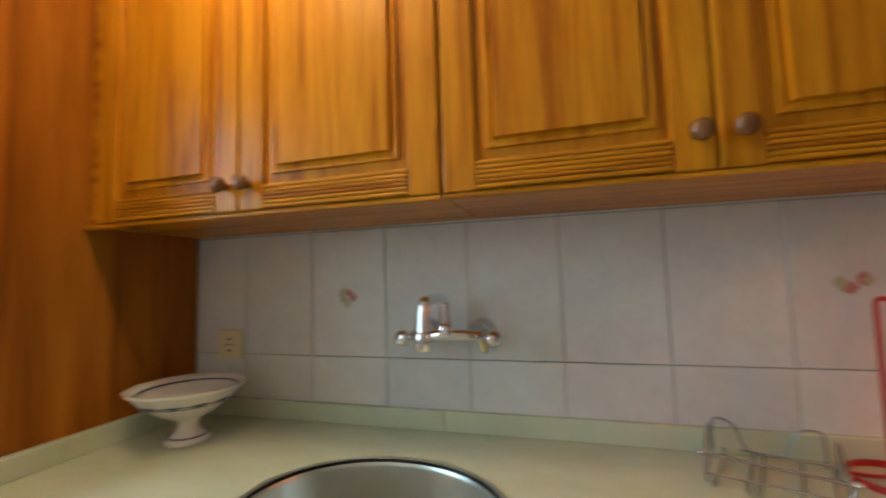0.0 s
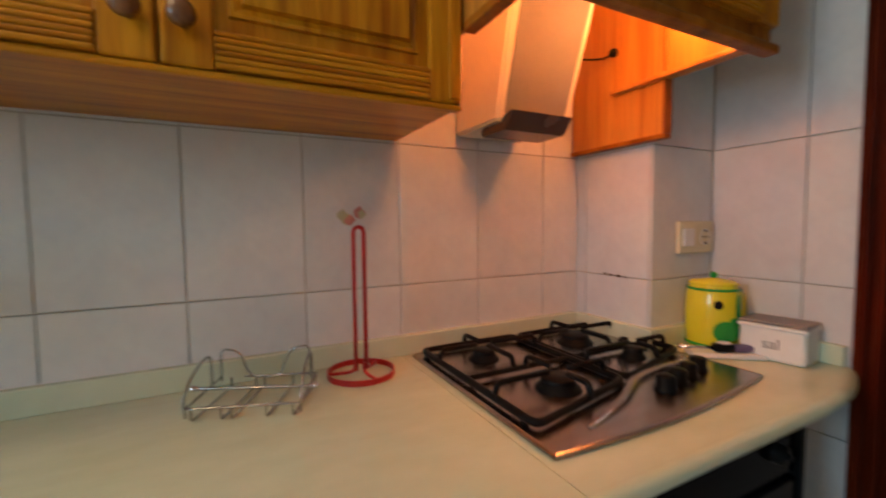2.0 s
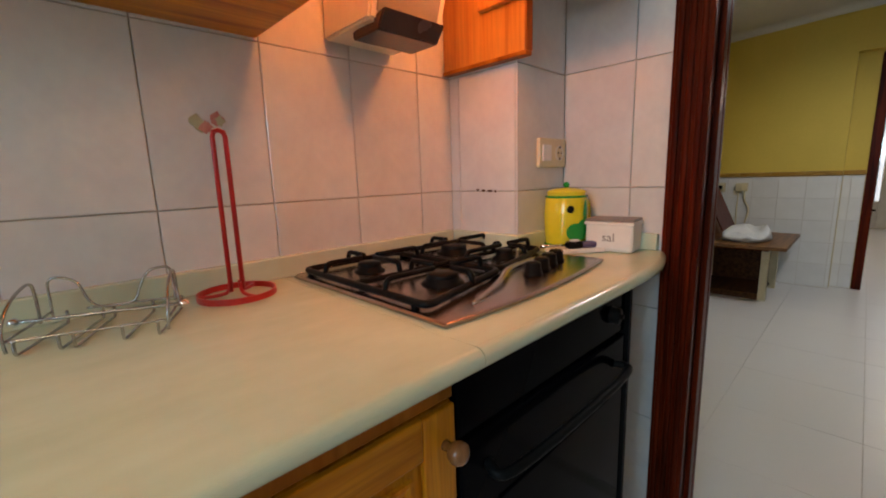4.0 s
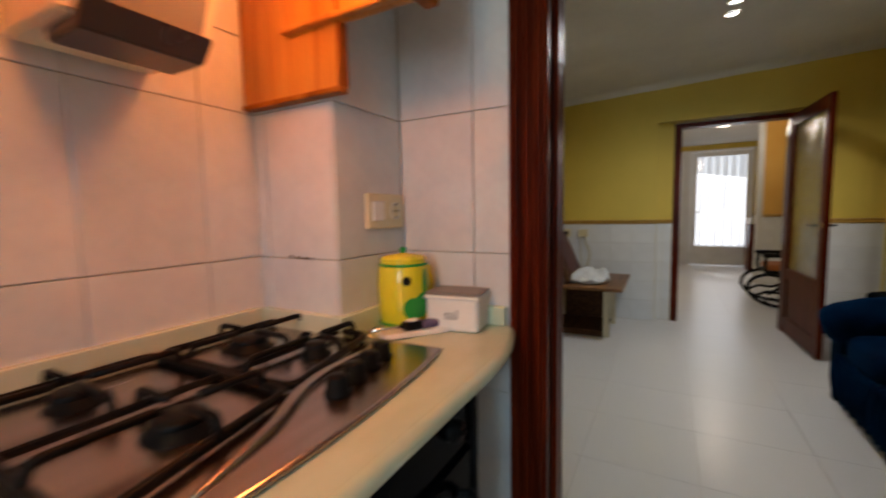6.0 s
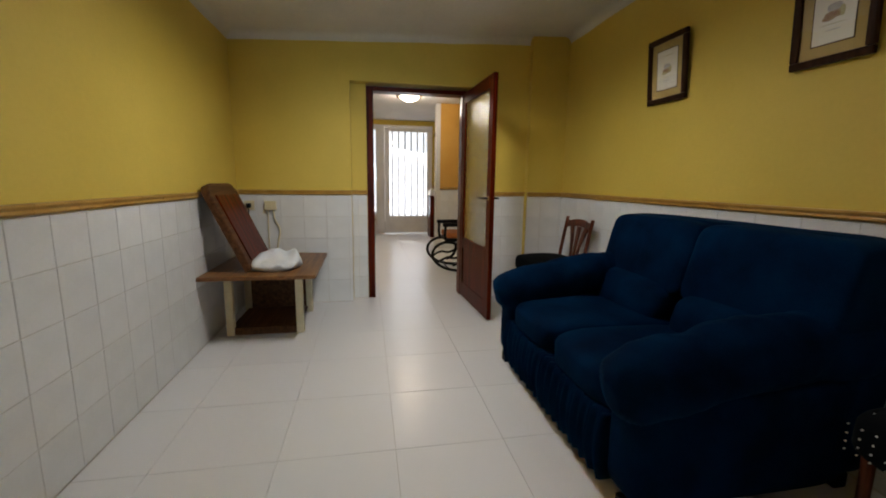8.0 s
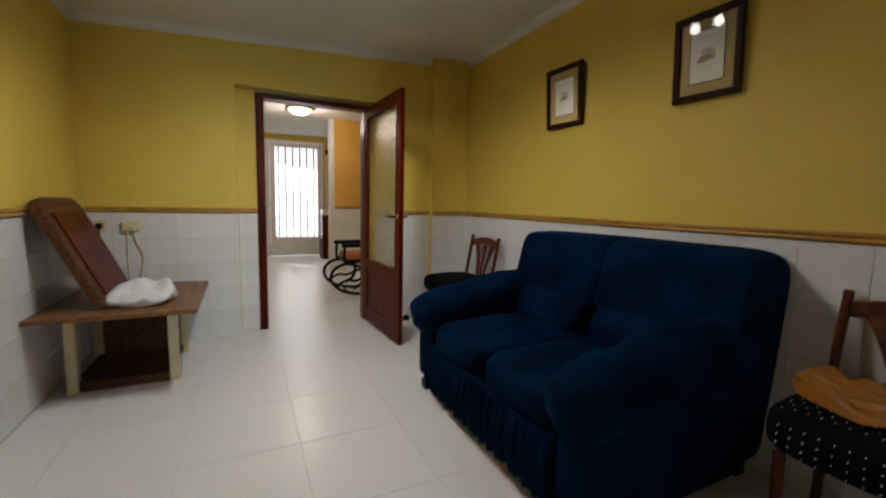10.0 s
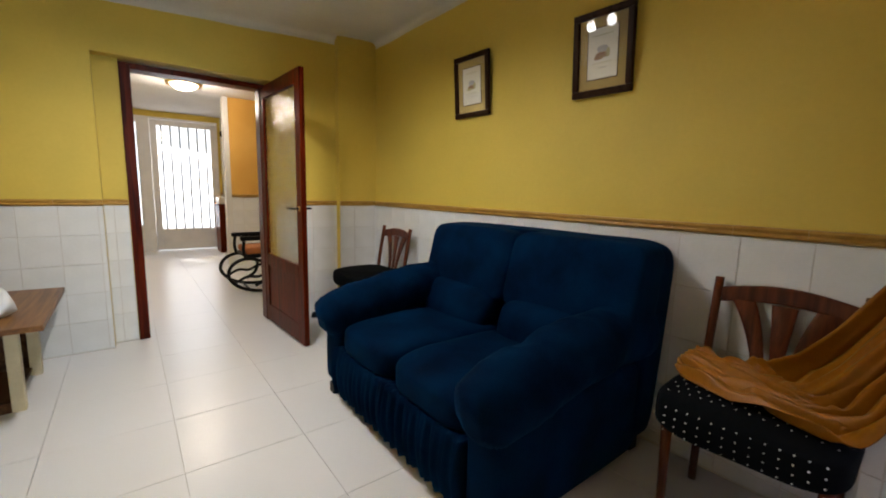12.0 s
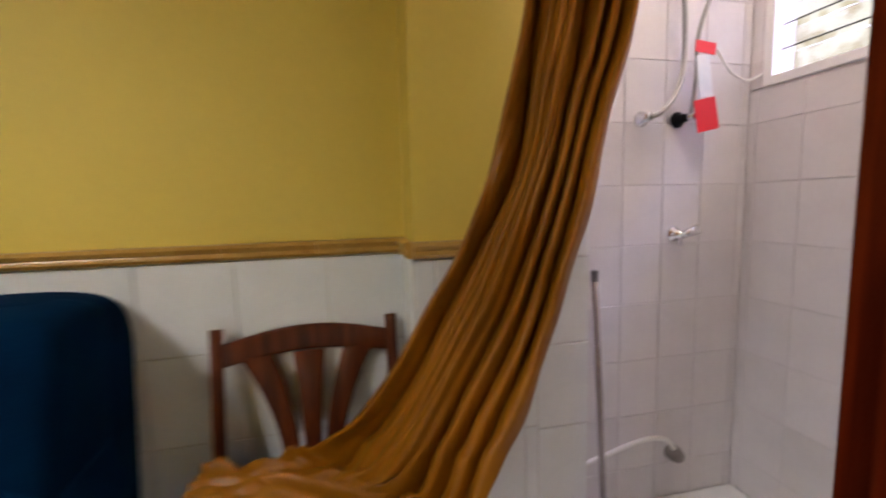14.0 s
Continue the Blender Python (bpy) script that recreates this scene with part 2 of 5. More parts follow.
BAG = material("thin_white_plastic_bag", (0.66, 0.70, 0.76), (0.76, 0.78, 0.80), rough=0.35, scale=14, bump=0.4)
BRASS = material("worn_brass", (0.45, 0.30, 0.10), rough=0.35, metal=1.0)
RED = material("red_label_card", (0.66, 0.02, 0.03), rough=0.4)
HOSE = material("grey_braided_hose", (0.32, 0.31, 0.30), rough=0.3, metal=0.7, fine=300, bump=0.3)
LAMPGLASS = glow("lit_lamp_glass", (1.0, 0.90, 0.76), 6.0)
SPOTLIT = glow("lit_spot", (1.0, 0.97, 0.90), 14.0)
SKYLIGHT = glow("bright_street_beyond", (0.96, 0.97, 1.0), 0.85)
LOUVREGLOW, lt, lp = nodes_of("bright_yard_beyond")
ln, lr = lt.nodes.new("ShaderNodeTexNoise"), lt.nodes.new("ShaderNodeValToRGB")
ln.inputs["Scale"].default_value, ln.inputs["Detail"].default_value = 11, 4
lr.color_ramp.elements[0].position, lr.color_ramp.elements[0].color = 0.40, (0.42, 0.34, 0.14, 1)
lr.color_ramp.elements[1].position, lr.color_ramp.elements[1].color = 0.56, (1.0, 0.96, 0.84, 1)
lc = lt.nodes.new("ShaderNodeTexCoord")
lt.links.new(lc.outputs["Object"], ln.inputs["Vector"])
lt.links.new(ln.outputs["Fac"], lr.inputs[0])
lt.links.new(lr.outputs[0], lp.inputs["Emission Color"])
lp.inputs["Base Color"].default_value, lp.inputs["Emission Strength"].default_value = (0.10, 0.09, 0.06, 1), 0.34
GROUT_SHOWER = material("white_shower_grout", (0.58, 0.55, 0.56), (0.64, 0.61, 0.62), rough=0.9, scale=9)
ORANGECLOTH = material("orange_brown_cloth", (0.36, 0.11, 0.025), (0.44, 0.15, 0.035), rough=0.8, scale=20, bump=0.2)
PURPLEPLASTIC = material("dull_purple_plastic", (0.11, 0.08, 0.16), rough=0.4)
PORCELAIN = material("white_porcelain", (0.78, 0.78, 0.80), rough=0.15)

# ---- mesh helpers ----


def mesh_object(name, bm, mat, parent=None, label="", smooth=False):
    me = bpy.data.meshes.new(name)
    bmesh.ops.recalc_face_normals(bm, faces=bm.faces)
    bm.to_mesh(me)
    bm.free()
    if smooth:
        for f in me.polygons:
            f.use_smooth = True
    me.materials.append(mat)
    ob = new(name, me)
    if parent:
        ob.parent = parent
    if label:
        tagged(ob, label)
    return ob


def part(name, bm, mat, parent, label="", smooth=False):
    return mesh_object(name, bm, mat, parent, label, smooth)


def thing(name, label, category, m=None, group=""):
    ob = new(name)
    ob.empty_display_size = 0.1
    if m is not None:
        ob.matrix_basis = m
    return tagged(ob, label, category, group)


def structure(name, bm, mat, label="", category="", smooth=False):
    return tagged(mesh_object(name, bm, mat, smooth=smooth), label, category, kind="structure")


def box(x0, x1, y0, y1, z0, z1, bevel=0.0, bm=None, seg=2, m=None):
    own = bmesh.new()
    r = bmesh.ops.create_cube(own, size=1)
    for v in r["verts"]:
        v.co = Vector(((x0 + x1) / 2 + v.co.x * (x1 - x0), (y0 + y1) / 2 + v.co.y * (y1 - y0), (z0 + z1) / 2 + v.co.z * (z1 - z0)))
    if bevel:
        bmesh.ops.bevel(own, geom=own.edges[:] + own.verts[:], offset=bevel, segments=seg, affect="EDGES", profile=0.5)
    if m is not None:
        own.transform(m)
    if bm is None:
        return own
    join(bm, own)
    return bm


def join(bm, other):
    me = bpy.data.meshes.new("join")
    other.to_mesh(me)
    other.free()
    bm.from_mesh(me)
    bpy.data.meshes.remove(me)
    return bm


def smooth_path(points, n=8, closed=False):
    """Catmull-Rom through the points."""
    p = [Vector(q) for q in points]
    out, k = [], len(p)
    for i in range(k if closed else k - 1):
        a, b, c, d = (p[(i + j) % k] if closed else p[min(max(i + j, 0), k - 1)] for j in (-1, 0, 1, 2))
        for s in range(n):
            t = s / n
            out.append(0.5 * (2 * b + (c - a) * t + (2 * a - 5 * b + 4 * c - d) * t * t + (3 * b - a - 3 * c + d) * t ** 3))
    if not closed:
        out.append(p[-1])
    return out


def tube(points, r, sides=8, closed=False, bm=None, flat=1.0):
    bm = bm or bmesh.new()
    pts = [Vector(q) for q in points]
    rings, k, up = [], len(pts), None
    for i, q in enumerate(pts):
        a, b = (pts[(i - 1) % k], pts[(i + 1) % k]) if closed else (pts[max(i - 1, 0)], pts[min(i + 1, k - 1)])
        d = (b - a).normalized()
        if up is None:
            up = d.orthogonal().normalized()
        up = (up - d * up.dot(d)).normalized()
        side = d.cross(up)
        rad = r[i] if isinstance(r, (list, tuple)) else r
        rings.append([bm.verts.new(q + up * (math.cos(j * math.tau / sides) * rad) + side * (math.sin(j * math.tau / sides) * rad * flat)) for j in range(sides)])
    for i in range(k if closed else k - 1):
        a, b = rings[i], rings[(i + 1) % k]
        for j in range(sides):
            bm.faces.new((a[j], a[(j + 1) % sides], b[(j + 1) % sides], b[j]))
    if not closed:
        bm.faces.new(rings[0][::-1])
        bm.faces.new(rings[-1])
    return bm


def lathe(profile, sides=32, bm=None, m=None, wave=None):
    """Turned about z; profile of (radius, height) from bottom to top. wave(angle, k) scales a ring."""
    own = bmesh.new()
    rings = []
    for k, (r, z) in enumerate(profile):
        if r < 1e-5:
            rings.append([own.verts.new((0, 0, z))])
        else:
            rings.append([own.verts.new((math.cos(a) * r * (wave(a, k) if wave else 1), math.sin(a) * r * (wave(a, k) if wave else 1), z)) for a in (j * math.tau / sides for j in range(sides))])
    for a, b in zip(rings, rings[1:]):
        for j in range(sides):
            q = [a[j % len(a)], a[(j + 1) % len(a)], b[(j + 1) % len(b)], b[j % len(b)]]
            q = list(dict.fromkeys(q))
            if len(q) > 2:
                own.faces.new(q)
    if m is not None:
        own.transform(m)
    if bm is None:
        return own
    return join(bm, own)


def grid(fn, nu, nv, bm=None, wrap_u=False):
    """A sheet of points fn(u, v), u and v from 0 to 1."""
    bm = bm or bmesh.new()
    vs = [[bm.verts.new(fn(i / (nu if wrap_u else nu - 1), j / (nv - 1))) for j in range(nv)] for i in range(nu)]
    for i in range(nu if wrap_u else nu - 1):
        for j in range(nv - 1):
            bm.faces.new((vs[i][j], vs[(i + 1) % nu][j], vs[(i + 1) % nu][j + 1], vs[i][j + 1]))
    return bm


def slab(outline, z0, z1, bevel=0.0, seg=2):
    """An outline in x, y raised from z0 to z1."""
    bm = bmesh.new()
    f = bm.faces.new([bm.verts.new((x, y, z0)) for x, y in outline])
    r = bmesh.ops.extrude_face_region(bm, geom=[f])
    bmesh.ops.translate(bm, verts=[v for v in r["geom"] if isinstance(v, bmesh.types.BMVert)], vec=(0, 0, z1 - z0))
    if bevel:
        top = [e for e in bm.edges if all(abs(v.co.z - z1) < 1e-6 for v in e.verts)]
        bmesh.ops.bevel(bm, geom=top, offset=bevel, segments=seg, affect="EDGES", profile=0.5)
    return bm


def superellipsoid(cx, cy, cz, rx, ry, rz, e=0.4, n=28, warp=None):
    def p(u, v):
        a, b = u * math.tau, (v - 0.5) * math.pi
        f = lambda w: math.copysign(abs(w) ** e, w)
        q = Vector((cx + rx * f(math.cos(a)) * f(math.cos(b)), cy + ry * f(math.sin(a)) * f(math.cos(b)), cz + rz * f(math.sin(b))))
        return warp(q) if warp else q
    bm = grid(p, n, n // 2 + 1, wrap_u=True)
    bmesh.ops.remove_doubles(bm, verts=bm.verts, dist=1e-5)
    return bm


TILE_MESHES = {}


def tile_mesh(w, h, d, c, mat, name):
    key = (round(w, 3), round(h, 3), d, mat.name)
    if key not in TILE_MESHES:
        bm = bmesh.new()
        loops = []
        for inset, depth in ((0, 0), (0, d - c), (c, d)):
            loops.append([bm.verts.new((sx * (w / 2 - inset), sy * (h / 2 - inset), depth)) for sx, sy in ((-1, -1), (1, -1), (1, 1), (-1, 1))])
        for a, b in zip(loops, loops[1:]):
            for j in range(4):
                bm.faces.new((a[j], a[(j + 1) % 4], b[(j + 1) % 4], b[j]))
        bm.faces.new(loops[-1])
        me = bpy.data.meshes.new(name)
        bm.to_mesh(me)
        bm.free()
        me.materials.append(mat)
        TILE_MESHES[key] = me
    return TILE_MESHES[key]


def tiling(parent, origin, u, v, u0, u1, v0, v1, us, vs, mat, joint=0.003, depth=0.006, name="tile", chamfer=0.0015):
    """Tiles on a plane: origin plus u and v directions, from u0 to u1 and v0 to v1; us, vs: a joint's place and the pitch."""
    u, v = Vector(u), Vector(v)
    n = u.cross(v)
    cuts = []
    for lo, hi, (at, step) in ((u0, u1, us), (v0, v1, vs)):
        c = [lo]
        k = math.ceil((lo - at) / step + 0.06)
        while at + k * step < hi - 0.012:
            c.append(at + k * step)
            k += 1
        cuts.append(c + [hi])
    for a, b in zip(cuts[0], cuts[0][1:]):
        for c, d in zip(cuts[1], cuts[1][1:]):
            w, h = b - a - joint, d - c - joint
            if w < 0.008 or h < 0.008:
                continue
            ob = new(name, tile_mesh(w, h, depth, chamfer, mat, name))
            p = Vector(origin) + u * ((a + b) / 2) + v * ((c + d) / 2)
            ob.matrix_basis = Matrix.Translation(p + n * random.uniform(0, 0.0006)) @ Matrix((u, v, n)).transposed().to_4x4()
            ob.parent = parent


# ---- structure: kitchen ----
KC, LC = 2.45, 2.50          # ceilings of kitchen and hall
CT = 0.926                   # worktop
wall_kn = structure("wall_kitchen_north", box(-3.05, 0.065, 0.0, 0.14, 0, KC), GROUT, "kitchen wall of long glazed white tiles")
column_k = structure("wall_kitchen_column", box(0.065, 0.44, -0.258, 0.14, 0, KC), GROUT, "tiled column at the end of the worktop")
wall_ke = structure("wall_kitchen_east", box(0.319, 0.44, -0.635, -0.258, 0, KC), GROUT, "white tiled wall beside the doorway")
wall_ke2 = structure("wall_kitchen_east_south", box(0.319, 0.44, -1.93, -1.460, 0, KC), GROUT, "white tiled wall strip beside the doorway")
wall_kl = structure("wall_kitchen_lintel", box(0.319, 0.44, -1.460, -0.635, 2.10, KC), WHITE_PAINT, "wall above the kitchen doorway")
wall_ks = structure("wall_kitchen_south", box(-3.05, 0.319, -1.70, -1.565, 0, KC), GROUT, "white tiled kitchen wall")
bm = box(-3.17, -3.05, -1.95, -1.50, 0, KC)
box(-3.17, -3.05, -0.65, 0.14, 0, KC, bm=bm)
box(-3.17, -3.05, -1.50, -0.65, 0, 1.15, bm=bm)
box(-3.17, -3.05, -1.50, -0.65, 2.10, KC, bm=bm)
structure("wall_kitchen_west", bm, WHITE_PAINT, "kitchen wall with a window opening")
structure("ceiling_kitchen", box(-3.17, 0.44, -1.95, 0.14, KC, KC + 0.1), WHITE_PAINT, "white kitchen ceiling")
structure("floor_kitchen", box(-3.17, 0.40, -1.95, 0.14, -0.12, -0.002), FTILE, "pale tiled kitchen floor")
win = structure("window_kitchen", box(-3.13, -3.09, -1.50, -1.45, 1.15, 2.10), WHITEMETAL, "white kitchen window")
for a in ((-1.45, -0.70, 1.15, 1.20), (-1.45, -0.70, 2.05, 2.10), (-0.70, -0.65, 1.15, 2.10), (-1.10, -1.05, 1.20, 2.05)):
    part("window_frame", box(-3.13, -3.09, *a), WHITEMETAL, win)
pane = part("pane", box(-3.113, -3.107, -1.45, -0.70, 1.20, 2.05), CLEAR, win)
pane.visible_shadow = False

# door frame between kitchen and living room
door_k = thing("doorway_frame", "dark red varnished wooden doorway frame with fluted casing", "door frame")
for y0, y1, s in ((-0.665, -0.575, 1), (-1.535, -1.437, -1)):
    bm = box(0.296, 0.318, y0, y1, 0, 2.20, 0.004)
    for k in range(3):
        yy = y0 + 0.012 + k * 0.026
        box(0.287, 0.299, yy, yy + 0.016, 0, 2.20, 0.005, bm=bm)
    part("casing", bm, MAHOG, door_k)
    bm = box(0.441, 0.463, y0, y1, 0, 2.20, 0.004)
    part("casing", bm, MAHOG, door_k)
    ya = -0.636 if s > 0 else -1.459
    part("jamb", box(0.318, 0.441, ya - (0.022 if s > 0 else -0.0), ya + (0.0 if s > 0 else 0.022), 0, 2.10, 0.002), MAHOG, door_k)
    part("stop", box(0.366, 0.40, ya - 0.036 if s > 0 else ya + 0.022, ya - 0.022 if s > 0 else ya + 0.036, 0, 2.08, 0.002), MAHOG, door_k)
part("head", box(0.318, 0.441, -1.459, -0.636, 2.078, 2.10), MAHOG, door_k)
for x0, x1 in ((0.296, 0.318), (0.441, 0.463)):
    part("casing", box(x0, x1, -1.437, -0.665, 2.08, 2.20, 0.004), MAHOG, door_k)
st = part("strike_plate", box(0.405, 0.43, -1.4370, -1.4345, 1.020, 1.09, 0.001), BRASS, door_k, "worn brass strike plate")
for zz in (1.028, 1.082):
    part("screw", lathe([(0.006, 0), (0.006, 0.002), (0.003, 0.003), (0, 0.003)], 10, m=pose(0.417, -1.4345, zz, -90)), BRASS, st)
part("lock_hole", box(0.412, 0.424, -1.4344, -1.433, 1.037, 1.073), BLACK, st)

# ---- structure: living room ----
FX, RX = 4.25, 4.36          # far wall and its recess round the door
LY, RY = 0.22, -2.91         # side walls
CZ = lambda y: 2.43 + 0.047 * (0.22 - y)
wall_ll = structure("wall_living_north", box(0.44, 4.50, LY, LY + 0.14, 0, 2.75), YELLOW, "yellow painted wall above white tiles")
wall_lw = structure("wall_living_west", box(0.4405, 0.452, -0.576, LY, 0, 2.75), YELLOW, "yellow wall beside the kitchen doorway")
structure("wall_living_west_mid", box(0.4405, 0.452, -1.93, -1.534, 0, 2.75), YELLOW, "yellow wall between the two doorways")
structure("wall_living_west_lintel", box(0.4405, 0.452, -1.534, -0.576, 2.20, 2.75), YELLOW, "yellow wall above the kitchen doorway")
bm = box(FX, 4.50, -0.80, LY, 0, 2.75)
box(FX, 4.50, -2.05, -0.80, 2.085, 2.75, bm=bm)
box(FX, 4.50, -3.05, -2.05, 0, 2.75, bm=bm)
box(RX, 4.50, -0.948, -0.80, 0, 2.085, bm=bm)
box(RX, 4.50, -2.05, -1.955, 0, 2.085, bm=bm)
wall_lf = structure("wall_living_east", bm, YELLOW, "yellow wall with a recessed doorway to the hall")
structure("wall_living_column", box(4.17, FX, RY, -2.53, 0, 2.75), YELLOW, "yellow corner pilaster")
wall_lr = structure("wall_living_south", box(0.62, 4.50, RY - 0.14, RY, 0, 2.75), YELLOW, "yellow painted wall behind the sofa")
wall_jt = structure("wall_shower_end", box(0.15, 0.30, RY - 0.14, -2.734, 0, 2.75), GROUT_SHOWER, "white tiled wall end beside the shower")
wall_jog = structure("wall_living_jog", box(0.30, 0.62, RY - 0.14, -2.732, 0, 2.75), YELLOW, "yellow wall end beside the shower")
bm = grid(lambda u, v: (0.30 + u * 4.2, LY + 0.02 - v * 3.2, CZ(LY - v * 3.15) + 0.004 * math.sin(u * 9) * math.sin(v * 7)), 24, 24)
r = bmesh.ops.extrude_face_region(bm, geom=bm.faces[:])
bmesh.ops.translate(bm, verts=[v for v in r["geom"] if isinstance(v, bmesh.types.BMVert)], vec=(0, 0, 0.06))
structure("ceiling_living", bm, WHITE_PAINT, "white plaster ceiling")
# worn plaster cove where wall and ceiling meet


def cove(name, a, b, inward):
    a, b, inward = Vector(a), Vector(b), Vector(inward)
    def p(u, v):
        q = a.lerp(b, u)
        ang = v * math.pi / 2
        wob = 1 + 0.12 * noise.noise(q * 3.0)
        q = q + inward * (0.07 * wob * (1 - math.cos(ang)) ) + Vector((0, 0, -0.06 * wob * (1 - math.sin(ang))))
        q.z += CZ(q.y) - 0.001
        return q
    structure(name, grid(p, 40, 6), WHITE_PAINT, "rounded white plaster cove", smooth=True)


cove("trim_cove_east", (FX - 0.001, LY, 0), (FX - 0.001, RY, 0), (-1, 0, 0))
cove("trim_cove_south", (0.6, RY + 0.001, 0), (FX, RY + 0.001, 0), (0, 1, 0))
cove("trim_cove_north", (0.45, LY - 0.001, 0), (FX, LY - 0.001, 0), (0, -1, 0))
floor_l = structure("floor_living", box(0.40, 4.50, -3.05, 0.36, -0.12, -0.006), GROUT_PALE, "shiny pale tiled floor")

# wainscots
waist = 1.045


def wainscot(name, origin, u, length, us, vs, zt=waist):
    """Grout-coloured backing with tiles; the rail runs along its top."""
    o, u = Vector(origin) + Vector(u) * length, -Vector(u)
    us = (length - us[0], us[1])
    n = u.cross(Vector((0, 0, 1)))
    c = [o, o + u * length, o + u * length + n * 0.006, o + n * 0.006]
    wob = structure(name, slab([(q.x, q.y) for q in c], 0, zt), GROUT_PALE, "wainscot of glazed white square tiles")
    WAINSCOTS.append((wob, o + n * 0.006, u, length, us, vs, zt))
    rail = structure(name.replace("wainscot", "trim_rail"), slab([(q.x, q.y) for q in c], zt, zt + 0.04), RAIL, "ochre ceramic dado rail")
    prof = [(0.006, 0.0), (0.019, 0.003), (0.024, 0.010), (0.019, 0.016), (0.017, 0.020), (0.022, 0.025), (0.026, 0.033), (0.020, 0.041), (0.006, 0.043)]
    k, at = max(1, round(length / 0.24)), 0.0
    for i in range(k):
        a, b = i * length / k + 0.001, (i + 1) * length / k - 0.001
        bm = bmesh.new()
        ring = [[bm.verts.new(o + u * s + n * (d + 0.0) + Vector((0, 0, zt + h))) for d, h in prof] for s in (a, b)]
        for j in range(len(prof) - 1):
            bm.faces.new((ring[0][j], ring[0][j + 1], ring[1][j + 1], ring[1][j]))
        bm.faces.new(ring[0])
        bm.faces.new(ring[1][::-1])
        part("rail_piece", bm, RAIL, rail)


WAINSCOTS = []
wainscot("wainscot_north", (FX, LY, 0), (-1, 0, 0), FX - 0.455, (0.03, 0.205), (waist, 0.205))
wainscot("wainscot_east", (FX, -0.80, 0), (0, 1, 0), 1.015, (0.03, 0.206), (waist, 0.205))
wainscot("wainscot_recess", (RX, -0.945, 0), (0, 1, 0), 0.145, (0.5, 0.206), (waist, 0.205))
wainscot("wainscot_east_south", (FX, -2.53, 0), (0, 1, 0), 0.48, (0.03, 0.206), (waist, 0.205))
wainscot("wainscot_column", (4.17, RY, 0), (0, 1, 0), 0.38, (0.03, 0.206), (waist, 0.205))
wainscot("wainscot_south", (0.62, RY, 0), (1, 0, 0), 3.55, (0.215, 0.231), (waist, 0.243))
wainscot("wainscot_jog", (0.30, -2.732, 0), (1, 0, 0), 0.324, (0.27, 0.231), (waist, 0.232))
wainscot("wainscot_jog_side", (0.62, -2.73, 0), (0, -1, 0), 0.18, (0.5, 0.231), (waist, 0.232))

# ---- structure: hall ----
bm = box(9.6, 9.75, -0.75, 0.36, 0, 2.7)
box(9.6, 9.75, -3.4, -2.40, 0, 2.7, bm=bm)
box(9.6, 9.75, -2.40, -0.75, 2.40, 2.7, bm=bm)
structure("wall_hall_east", bm, YELLOW, "yellow hall wall round the street door")
structure("wall_hall_north", box(4.50, 9.75, LY, 0.36, 0, 2.7), YELLOW, "yellow hall wall")
structure("wall_hall_cross", box(7.4, 7.55, -3.4, -2.20, 0, 2.7), ORANGE, "orange wall projecting into the hall")
structure("wall_hall_cross_end", box(7.395, 7.555, -2.20, -2.13, 0, 2.7), WHITE_PAINT, "white wall end in the hall")
structure("wall_hall_south", box(4.50, 9.75, -3.5, -3.4, 0, 2.7), YELLOW, "yellow hall wall")
structure("ceiling_hall", box(4.50, 9.75, -3.5, 0.36, LC, LC + 0.1), WHITE_PAINT, "white hall ceiling")
floor_h = structure("floor_hall", box(4.50, 9.75, -3.5, 0.36, -0.12, -0.006), GROUT_PALE, "shiny pale tiled hall floor")
wainscot("wainscot_hall_cross", (7.4, -3.39, 0), (0, 1, 0), 1.19, (0.0, 0.206), (waist, 0.205))
wainscot("wainscot_hall_east", (9.6, -3.39, 0), (0, 1, 0), 0.98, (0.0, 0.206), (waist, 0.205))
structure("ground", box(9.75, 60, -30, 30, -0.3, -0.05), material("pale_street_paving", (0.32, 0.31, 0.29), rough=0.9, scale=2), "pale street paving beyond the door")
structure("backdrop_street", box(13.0, 13.1, -8, 8, -0.05, 6), SKYLIGHT, "over-bright street beyond the glass door")

# ---- structure: shower ----
SX, SY = -0.585, -2.95
bm = box(SX - 0.12, SX, -3.09, -1.95, 0, 1.53)
box(SX - 0.12, SX, -3.09, -2.90, 1.53, 2.5, bm=bm)
box(SX - 0.12, SX, -2.55, -1.95, 1.53, 2.5, bm=bm)
box(SX - 0.12, SX, -2.90, -2.55, 2.05, 2.5, bm=bm)
wall_sw = structure("wall_shower_west", bm, GROUT_SHOWER, "pale tiled shower wall with a louvre window")
wall_ss = structure("wall_shower_south", box(SX, 0.15, SY - 0.14, SY, 0, 2.5), GROUT_SHOWER, "pale tiled shower wall with taps")
structure("wall_shower_north", box(SX, 0.319, -1.95, -1.935, 0, 2.5), BTILE, "pale tiled shower wall")
structure("wall_shower_lintel", box(0.33, 0.44, -2.73, -1.95, 2.25, 2.75), YELLOW, "wall above the shower opening")
structure("ceiling_shower", box(SX - 0.12, 0.44, -3.09, -1.94, 2.5, 2.6), WHITE_PAINT, "white shower ceiling")
structure("floor_shower", box(SX, 0.40, -2.95, -1.94, -0.12, -0.003), BTILE, "pale tiled floor of the shower room")

# ---- kitchen things ----


